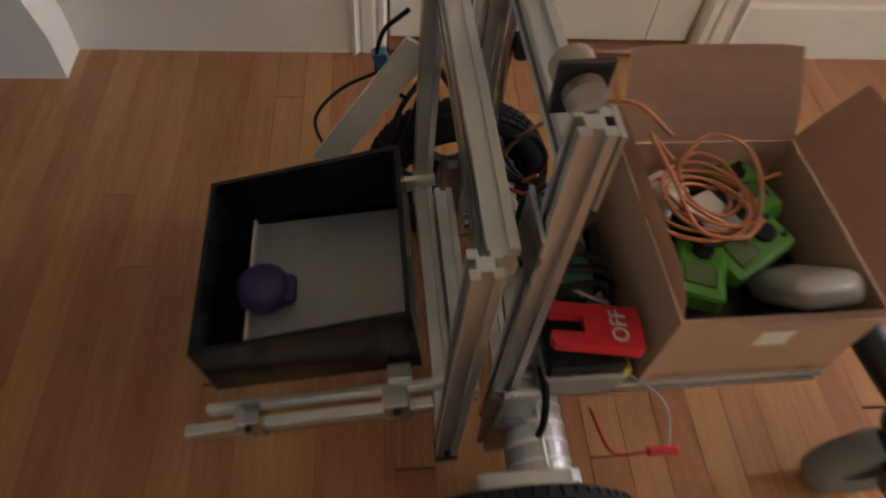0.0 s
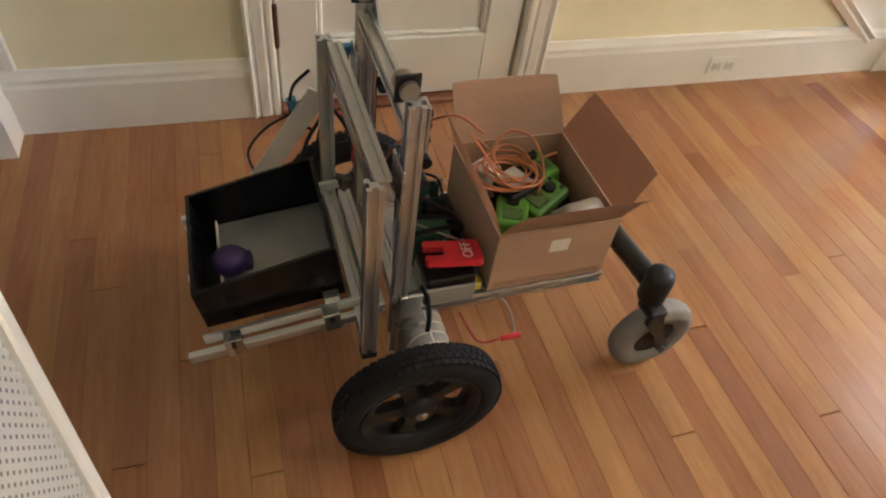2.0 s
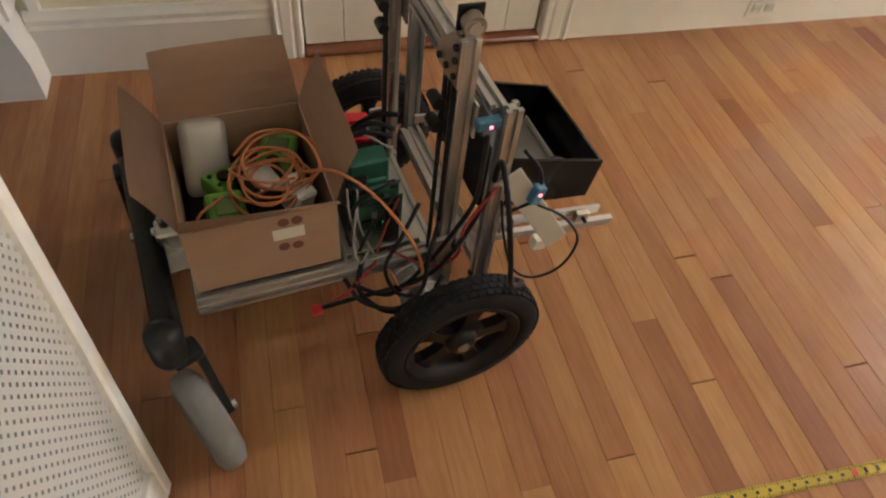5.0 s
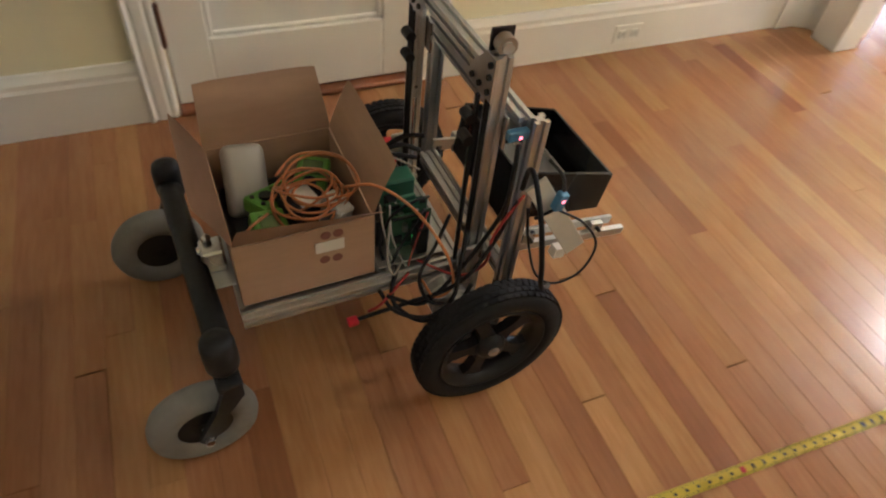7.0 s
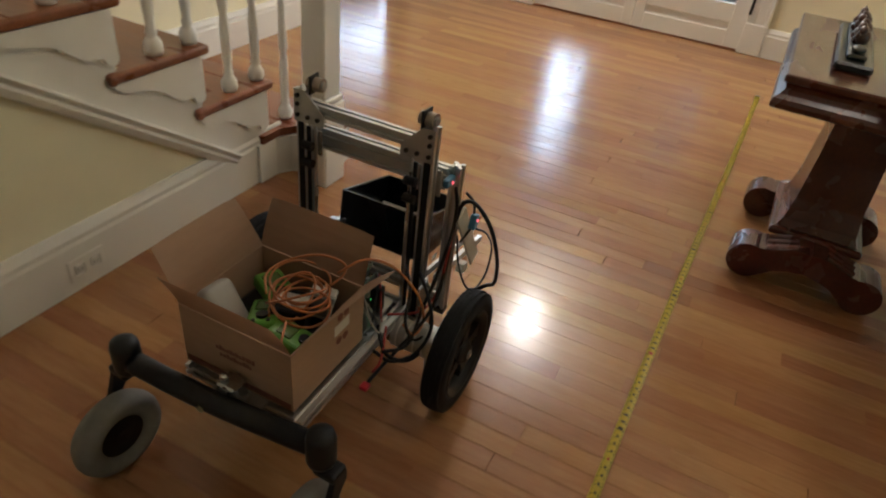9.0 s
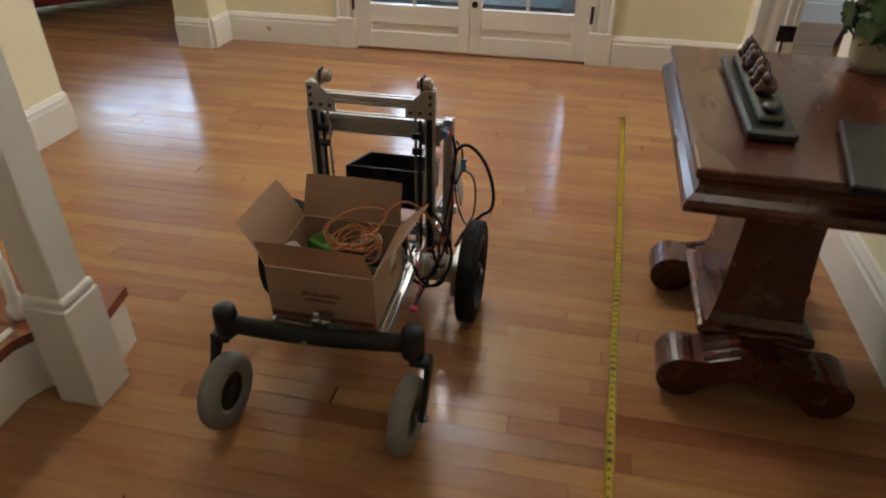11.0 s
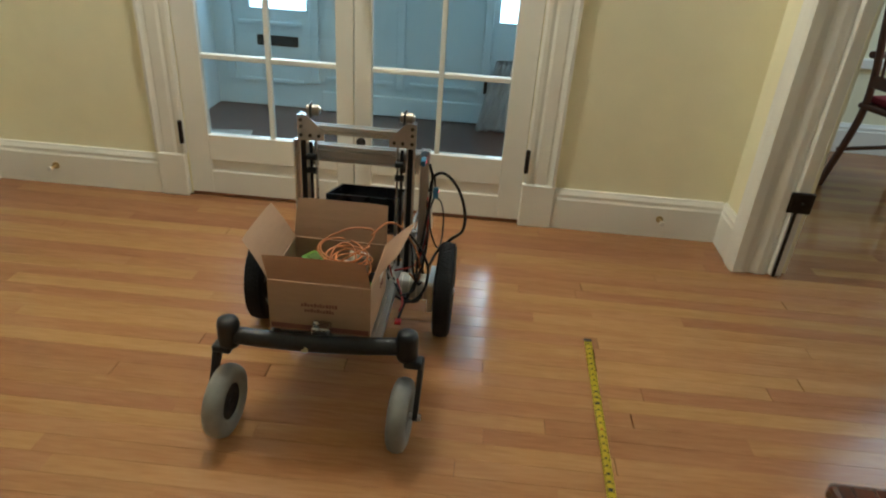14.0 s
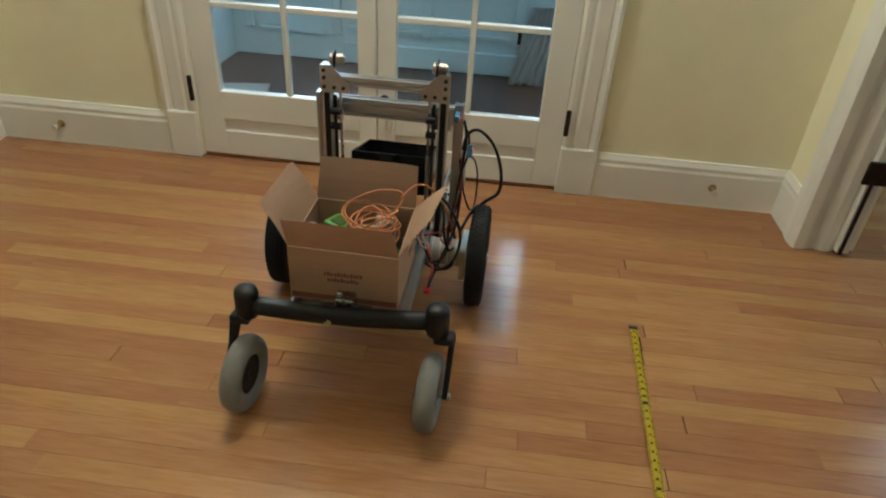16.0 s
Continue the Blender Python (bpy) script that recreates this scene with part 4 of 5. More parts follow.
def drive_wheel(side):
    w = empty("drive_wheel", pose(AXLE_X, side * AXLE_Y[side], WHEEL_R))
    w.parent = robot
    w["label"] = "black spoked wheel with a treaded rubber tyre"
    turn = Matrix.Rotation(radians(90), 4, "X")
    R = WHEEL_R
    prof = [(R - 0.042, -0.022), (R - 0.030, -0.027), (R - 0.010, -0.025), (R - 0.002, -0.016), (R, 0.0), (R - 0.002, 0.016), (R - 0.010, 0.025), (R - 0.030, 0.027), (R - 0.042, 0.022)]
    tyre = part("tyre", lathe(prof, 56, m=turn, close=True), RUBBER, w, "black rubber tyre", smooth=True)
    bm = bmesh.new()
    for k in range(60):
        a = 2 * math.pi * k / 60
        for lane, off in ((-0.0165, 0), (-0.0055, 0.5), (0.0055, 0), (0.0165, 0.5)):
            aa = a + off * 2 * math.pi / 60
            rr = R - 0.0005 - 9 * lane * lane
            box(-0.0055, 0.0055, -0.0042, 0.0042, -0.002, 0.002, bm=bm, m=Matrix.Translation((rr * math.cos(aa), lane, rr * math.sin(aa))) @ Matrix.Rotation(-aa + math.pi / 2, 4, "Y"))
    tagged(part("tyre_tread", bm, RUBBER, w), kind="stuff")
    rim = [(R - 0.044, -0.024), (R - 0.041, -0.026), (R - 0.039, -0.021), (R - 0.039, 0.021), (R - 0.041, 0.026), (R - 0.044, 0.024), (R - 0.058, 0.016), (R - 0.058, -0.016)]
    part("rim", lathe(rim, 48, m=turn, close=True), BLACKP, w, smooth=True)
    part("hub", lathe([(0.0001, -0.026), (0.020, -0.026), (0.030, -0.014), (0.030, 0.014), (0.020, 0.026), (0.0001, 0.026)], 28, m=turn), BLACKP, w, smooth=True)
    for k in range(5):
        a = 2 * math.pi * k / 5 + 0.3
        bm = bmesh.new()
        outl = [(0.024, -0.017), (0.046, -0.011), (R - 0.072, -0.014), (R - 0.056, -0.026), (R - 0.056, 0.026), (R - 0.072, 0.014), (0.046, 0.011), (0.024, 0.017)]
        prism(outl, "z", -0.010, 0.010, bm=bm, m=Matrix.Rotation(-a, 4, "Y") @ turn)
        part("spoke", bm, BLACKP, w)
    part("axle_nut", cyl((0, -0.031, 0), (0, 0.031, 0), 0.007, seg=6), STEEL, w)
    part("washer", cyl((0, -0.028, 0), (0, 0.028, 0), 0.011, seg=18), STEEL, w)
    return w


BEAM_X = {1: -0.464, -1: -0.447}
WHEELS = [drive_wheel(1), drive_wheel(-1)]


def caster(side):
    c = empty("caster", pose(BEAM_X[side], side * 0.217, 0))
    c.parent = robot
    c["label"] = "swivel caster with a grey pneumatic tyre"
    turn = Matrix.Rotation(radians(90), 4, "X")
    r = 0.092
    m = Matrix.Translation((-0.055, 0, r)) @ turn
    prof = [(0.046, -0.016), (0.056, -0.022), (0.073, -0.024), (0.087, -0.018), (0.092, -0.006), (0.092, 0.006), (0.087, 0.018), (0.073, 0.024), (0.056, 0.022), (0.046, 0.016)]
    part("tyre", lathe(prof, 40, m=m, close=True), GREYRUB, c, "worn grey rubber tyre", smooth=True)
    part("rim", lathe([(0.0001, -0.012), (0.02, -0.018), (0.03, -0.010), (0.045, -0.015), (0.047, -0.014), (0.047, 0.014), (0.045, 0.015), (0.03, 0.010), (0.02, 0.018), (0.0001, 0.012)], 30, m=m), BLACKP, c, smooth=True)
    s = 0.036 * side
    part("fork_leg", prism([(0.018, 0.215), (-0.012, 0.215), (-0.032, 0.16), (-0.070, 0.095), (-0.062, 0.083), (-0.048, 0.085), (-0.012, 0.15), (0.018, 0.19)], "y", s - 0.006, s + 0.006), POWDER, c, "single black fork leg")
    part("fork_crown", box(-0.02, 0.02, min(s, 0) - 0.006, max(s, 0) + 0.006, 0.205, 0.225, 0.006, seg=2), POWDER, c)
    part("axle_bolt", cyl((-0.055, s - 0.014, r), (-0.055, s + 0.016, r), 0.009, seg=6), STEEL, c)
    return c


CASTERS = [caster(1), caster(-1)]

for side in (1, -1):
    part("caster_stem", lathe([(0.024, 0.2255), (0.027, 0.235), (0.027, 0.285), (0.024, 0.297), (0.012, 0.302), (0.0001, 0.303)], 24, m=Matrix.Translation((BEAM_X[side], side * 0.217, 0))), POWDER, robot, "black capped swivel housing", smooth=True)
part("caster_beam", tube([(-0.466, 0.20, 0.255), (-0.461, 0.1, 0.248), (-0.455, 0, 0.245), (-0.449, -0.1, 0.248), (-0.444, -0.20, 0.255)], 0.0215, seg=18), POWDER, robot, "thick black steel crossbeam", smooth=True)
part("beam_clamp", box(-0.44, -0.40, -0.022, 0.022, 0.222, 0.278, 0.004), STEEL, robot, "zinc pivot clamp")
part("clamp_bolt", cyl((-0.445, 0.0, 0.270), (-0.40, 0.0, 0.270), 0.007, seg=10), STEEL, robot)
part("clamp_knob", ball((-0.425, 0.012, 0.284), 0.009, 10), STEEL, robot)
part("grease_cap", cyl((-0.478, 0.028, 0.240), (-0.474, 0.028, 0.240), 0.009, seg=14), CERAM, robot)

# chassis rails under the box
for y in (0.128, -0.128):
    rail("side_rail", (-0.40, y, 0.214), (0.02, y, 0.214), robot)
for x in (-0.388, -0.14, 0.0):
    rail("cross_rail", (x, -0.115, 0.214), (x, 0.115, 0.214), robot)
part("chassis_plate", box(-0.385, 0.0, -0.113, 0.113, 0.198, 0.2008), ALU, robot)
part("rear_plate", box(-0.445, -0.36, -0.06, 0.05, 0.2275, 0.2315, 0.001), ALU, robot)

# the tray and its slides sag a little to the front
SAG = Matrix.Translation((0.34, 0, 0.24)) @ Matrix.Rotation(radians(8.0), 4, "Y") @ Matrix.Translation((-0.34, 0, -0.24))

# lift frame: rear pair with belts, front pair carries the slides
for s in (1, -1):
    rail("rear_upright", (0.015, s * 0.152, 0.17), (0.015, s * 0.152, 0.668), robot)
    rail("front_upright", (0.075, s * 0.188, 0.195), (0.075, s * 0.188, 0.572), robot)
    part("upright_end", box(0.062, 0.088, s * 0.188 - 0.013, s * 0.188 + 0.013, 0.180, 0.1945), DARKM, robot)
    # gusset with bolt holes, their dark insides drawn as black discs
    y0 = s * 0.166
    outl = [(s * 0.166, 0.668), (s * 0.138, 0.668), (s * 0.092, 0.625), (s * 0.092, 0.598), (s * 0.166, 0.598)]
    part("gusset", prism(outl, "x", -0.002, 0.002), STEEL, robot, "drilled steel gusset plate", at=None)
    bm = bmesh.new()
    for yy, zz in ((0.156, 0.655), (0.156, 0.636), (0.156, 0.612), (0.13, 0.612), (0.106, 0.612)):
        cyl((-0.0065, s * yy, zz), (-0.002, s * yy, zz), 0.0048, seg=10, bm=bm)
    part("gusset_hole_shade", bm, INK, robot)
    # idler pulley and its plate on top
    pm = part("motor_plate", box(-0.002, 0.002, -0.018, 0.018, -0.020, 0.020, 0.001), DARKM, robot, "dark square mounting plate", at=pose(0.022, s * 0.132, 0.678, 0, 0, -90 + s * 4))
    part("stepper_body", cyl((0.004, 0, 0), (0.022, 0, 0), 0.0150, seg=24), PULLEY, pm, "round metal pulley", smooth=False)
    part("idler_boss", cyl((-0.004, 0, 0), (-0.012, 0, 0), 0.0135, seg=22), PULLEY, pm, "round metal boss")
    part("pulley_cap", cyl((0.022, 0, 0), (0.026, 0, 0), 0.009, seg=18), STEEL, pm)
    # belt and guide rod
    part("belt", box(-0.004, 0.0, s * 0.129 - 0.004, s * 0.129 + 0.004, 0.20, 0.592), RUBBER, robot, "black toothed belt")
    part("guide_rod", cyl((0.004, s * 0.116, 0.20), (0.004, s * 0.116, 0.62), 0.004, seg=10), STEEL, robot)
    part("slot_cover", box(0.0015, 0.004, s * 0.152 - 0.0075, s * 0.152 + 0.0075, 0.19, 0.595), RUBBER, robot)
    # carriage
    part("carriage_plate", box(0.0285, 0.0325, min(s * 0.118, s * 0.174), max(s * 0.118, s * 0.174), 0.512, 0.572, 0.001), STEEL, robot)
    for z in (0.512, 0.553):
        part("carriage_roller", cyl((-0.012, s * 0.112, z), (-0.012, s * 0.138, z), 0.0095, seg=16), BLACKP, robot, "black carriage roller")
    # brackets at the foot
    part("foot_bracket", prism([(0.002, 0.14), (0.03, 0.14), (0.03, 0.30), (0.018, 0.30)], "y", s * 0.166, s * 0.169), STEEL, robot)
    # lower slide and its runner
    part("slide_outer", box(0.09, 0.365, s * 0.160 - 0.006, s * 0.160 + 0.006, 0.212, 0.229, 0.001), ALU, robot, "bright drawer slide", at=SAG)
    part("slide_runner", box(0.06, 0.335, s * 0.146 - 0.004, s * 0.146 + 0.004, 0.232, 0.250, 0.001), ALU, robot, at=SAG)
    for x in (0.13, 0.29):
        part("slide_bracket", box(x - 0.014, x + 0.014, s * 0.149 - 0.003, s * 0.167 + 0.003, 0.210, 0.250, 0.001), STEEL, robot, at=SAG)
        part("slide_bolt", cyl((x, s * 0.143, 0.24), (x, s * 0.175, 0.24), 0.004, seg=8), DARKM, robot, at=SAG)
    if s < 0:
        part("wood_block", box(0.18, 0.205, s * 0.174 + (0.0 if s > 0 else -0.02), s * 0.174 + (0.02 if s > 0 else 0.0), 0.204, 0.228, 0.001), PAPER, robot, at=SAG)
rail("top_crossbar", (0.015, -0.139, 0.630), (0.015, 0.139, 0.630), robot)
rail("lift_crossbar", (0.060, -0.176, 0.545), (0.060, 0.176, 0.545), robot, wide=2, spin=90)
rail("tray_crossbar", (0.050, -0.150, 0.245), (0.050, 0.150, 0.245), robot)
rail("lower_crossbar", (0.075, -0.175, 0.222), (0.075, 0.175, 0.222), robot)
# slanting flat arm on the right and its twin on the left
for s in (-1,):
    p0, p1 = Vector((0.09, s * 0.205, 0.445)), Vector((0.205, s * 0.205, 0.268))
    L = (p1 - p0).length
    part("slant_arm", box(-0.020, 0.020, -0.003, 0.003, -0.01, L + 0.01, 0.001), PALE, robot, "pale flat painted arm", at=between(p0, p1, 90))
    sb = part("limit_sensor", box(-0.009, 0.009, -0.008, 0.008, -0.018, 0.018, 0.002), BLUEP, robot, "blue limit sensor with red light", at=pose(0.130, s * 0.220, 0.416, 0, 14, 0))
    part("sensor_light", box(-0.002, 0.002, -0.0092, -0.008, 0.003, 0.007), LEDR, sb)
    st = part("limit_sensor", box(-0.018, 0.018, -0.007, 0.007, -0.009, 0.009, 0.002), BLUEP, robot, "blue limit sensor with red light", at=pose(0.043, s * 0.186, 0.548))
    part("sensor_light", box(0.0, 0.004, -0.0082, -0.007, -0.004, 0.0), LEDR, st)

# tray
TX0, TX1, TY0, TY1, TZ0, TZ1 = 0.098, 0.329, -0.108, 0.121, 0.238, 0.326


def tray_walls():
    bm = bmesh.new()
    o = [(TX0, TY0), (TX1, TY0), (TX1, TY1), (TX0, TY1)]
    k = 0.006
    i = [(TX0 + k, TY0 + k), (TX1 - k, TY0 + k), (TX1 - k, TY1 - k), (TX0 + k, TY1 - k)]
    zt = lambda x: TZ1 + 0.028 * (TX1 - x) / (TX1 - TX0)
    A = [bm.verts.new((x, y, TZ0)) for x, y in o]
    B = [bm.verts.new((x, y, zt(x))) for x, y in o]
    Cc = [bm.verts.new((x, y, zt(x))) for x, y in i]
    D = [bm.verts.new((x, y, TZ0 + 0.006)) for x, y in i]
    for n in range(4):
        m = (n + 1) % 4
        bm.faces.new((A[n], A[m], B[m], B[n]))
        bm.faces.new((B[n], B[m], Cc[m], Cc[n]))
        bm.faces.new((Cc[n], Cc[m], D[m], D[n]))
    bm.faces.new(A)
    bm.faces.new(D)
    return bm


tray = part("tray", tray_walls(), TRAYM, robot, "open glossy black plastic tray", at=SAG)
part("tray_plate", box(TX0 + 0.007, TX1 - 0.034, TY0 + 0.012, TY1 - 0.012, 0.246, 0.252, 0.001), PLATE, tray, "grey metal tray floor")
part("tray_lip", box(TX1 - 0.036, TX1 - 0.033, TY0 + 0.012, TY1 - 0.012, 0.246, 0.262), PAPER, tray)
for y in (0.05, -0.07):
    part("tray_bolt", cyl((TX1 - 0.004, y, 0.285), (TX1 + 0.012, y, 0.285), 0.007, seg=8), STEEL, tray)
for s in (1, -1):
    part("tray_tab", box(0.11, 0.135, s * 0.130 - 0.004, s * 0.140 + 0.004, 0.2465, 0.262, 0.001), STEEL, robot, at=SAG)

puck = rider("purple_grip", "purple rounded plastic grip lying in the tray", "grip")
part("body", lathe([(0.0001, 0.0), (0.026, 0.0), (0.031, 0.008), (0.030, 0.022), (0.022, 0.030), (0.0001, 0.032)], 26, m=pose(0.280, 0.012, 0.2605)), PURPLE, puck, smooth=True)
part("tab", box(0.242, 0.282, -0.009, 0.033, 0.2610, 0.278, 0.008, seg=2), PURPLE, puck)

# motors and gearboxes
MX = -0.034
for s in (1, -1):
    m = part("drive_motor", cyl((MX, s * 0.135, 0.176), (MX, s * 0.230, 0.176), 0.038, seg=32), MOTOR, robot, "cast silver gear motor")
    for y in (0.150, 0.172, 0.194, 0.216):
        part("zip_tie", lathe([(0.0382, -0.0016), (0.0392, -0.0016), (0.0392, 0.0016), (0.0382, 0.0016)], 30, m=Matrix.Translation((MX, s * y, 0.176)) @ Matrix.Rotation(radians(90), 4, "X"), close=True), WHITEP, m, "white cable tie")
    part("motor_end", cyl((MX, s * 0.118, 0.176), (MX, s * 0.1345, 0.176), 0.031, 0.036, seg=28), BLACKP, m)
    part("motor_band", box(MX - 0.003, MX + 0.003, s * 0.14, s * 0.226, 0.210, 0.2165, 0.003), WHITEP, m)
    part("gearbox", box(-0.075, 0.045, s * 0.2305, s * 0.2425, 0.105, 0.212, 0.014, seg=3), MOTOR, robot, "ribbed gearbox casting")
    part("axle", cyl((AXLE_X, s * 0.240, WHEEL_R), (AXLE_X, s * 0.252, WHEEL_R), 0.024, seg=20), STEEL, robot)
    part("hanger", box(-0.02, 0.02, s * 0.168, s * 0.176, 0.12, 0.30, 0.002), STEEL, robot)

# electronics between the box and the uprights
el = part("control_tray", box(-0.148, -0.012, -0.11, 0.11, 0.2275, 0.2320, 0.001), ALU, robot)
for k, (y, h) in enumerate(((-0.075, 0.085), (-0.055, 0.095), (-0.035, 0.08))):
    b = part("circuit_board", box(-0.115, -0.035, y - 0.001, y + 0.001, 0.234, 0.234 + h), PCB, robot, "green circuit board on edge")
    for x in (-0.10, -0.075, -0.05):
        part("chip", box(x - 0.009, x + 0.009, y - 0.006, y - 0.001, 0.25 + 0.01 * k, 0.27 + 0.01 * k, 0.001), BLACKP, b)
    part("pin_header", box(-0.112, -0.040, y - 0.0065, y - 0.001, 0.226 + h, 0.232 + h, 0.001), BLACKP, b)
    for x in (-0.088, -0.058):
        part("capacitor", cyl((x, y - 0.0075, 0.285 + 0.008 * k), (x, y - 0.0075, 0.300 + 0.008 * k), 0.0055, seg=14), STEEL, b, "small metal can capacitor")
tb = part("terminal_block", box(-0.105, -0.03, 0.012, 0.056, 0.2325, 0.318, 0.004), GREENT, robot, "large green terminal block")
bm = bmesh.new()
for k in range(5):
    cyl((-0.094 + k * 0.014, 0.0565, 0.295), (-0.094 + k * 0.014, 0.058, 0.295), 0.004, seg=8, bm=bm)
part("terminal_screws", bm, STEEL, tb)
for x, y, z in ((-0.12, -0.012, 0.29), (-0.09, -0.02, 0.31), (-0.06, -0.088, 0.30)):
    part("connector", box(x - 0.012, x + 0.012, y - 0.016, y + 0.016, 0.2325, z, 0.003), BLACKP, robot)
for y in (-0.062, -0.045):
    part("ribbon_plug", box(-0.09, -0.055, y - 0.004, y + 0.004, 0.320, 0.334, 0.001), GREENT, robot)
part("heat_sink", box(-0.135, -0.12, -0.06, 0.02, 0.2325, 0.30, 0.001), DARKM, robot)
part("board_light", box(-0.072, -0.069, -0.0835, -0.0805, 0.263, 0.266), LEDG, robot, "lit green indicator light")
bat = part("battery", box(-0.130, -0.035, 0.066, 0.148, 0.2275, 0.270, 0.003), GREYP, robot, "grey sealed battery")
part("battery_top", box(-0.128, -0.037, 0.068, 0.146, 0.2705, 0.292, 0.003), BLACKP, bat)


def off_switch():
    """A red forked key plate that lies tilted on the battery."""
    outl = [(-0.052, -0.030), (0.004, -0.030), (0.046, -0.032), (0.050, -0.020), (0.048, -0.013), (0.012, -0.013), (0.012, 0.012), (0.048, 0.012), (0.050, 0.022), (0.046, 0.030), (-0.046, 0.032), (-0.052, 0.026)]
    m = pose(-0.088, 0.110, 0.318, 12, 0, -8)
    k = part("off_key", prism(outl, "z", -0.006, 0.006), REDP, robot, "red forked switch key lettered OFF", at=m)
    c = bpy.data.curves.new("off_text", "FONT")
    c.body, c.size, c.extrude, c.align_x, c.align_y = "OFF", 0.026, 0.0006, "CENTER", "CENTER"
    t = new("lettering", c)
    c.materials.append(WHITEP)
    t.parent = k
    t.matrix_basis = pose(-0.027, 0.0, 0.0068, 0, 0, -90)
    t["label"] = "white lettering OFF"


off_switch()
part("fuse_tab", box(-0.148, -0.134, 0.118, 0.134, 0.2305, 0.252, 0.002), YELLOWP, robot, "yellow connector tab")
part("wire_plug", box(-0.215, -0.175, 0.198, 0.208, 0.158, 0.168, 0.002), REDP, robot, "red in-line plug")

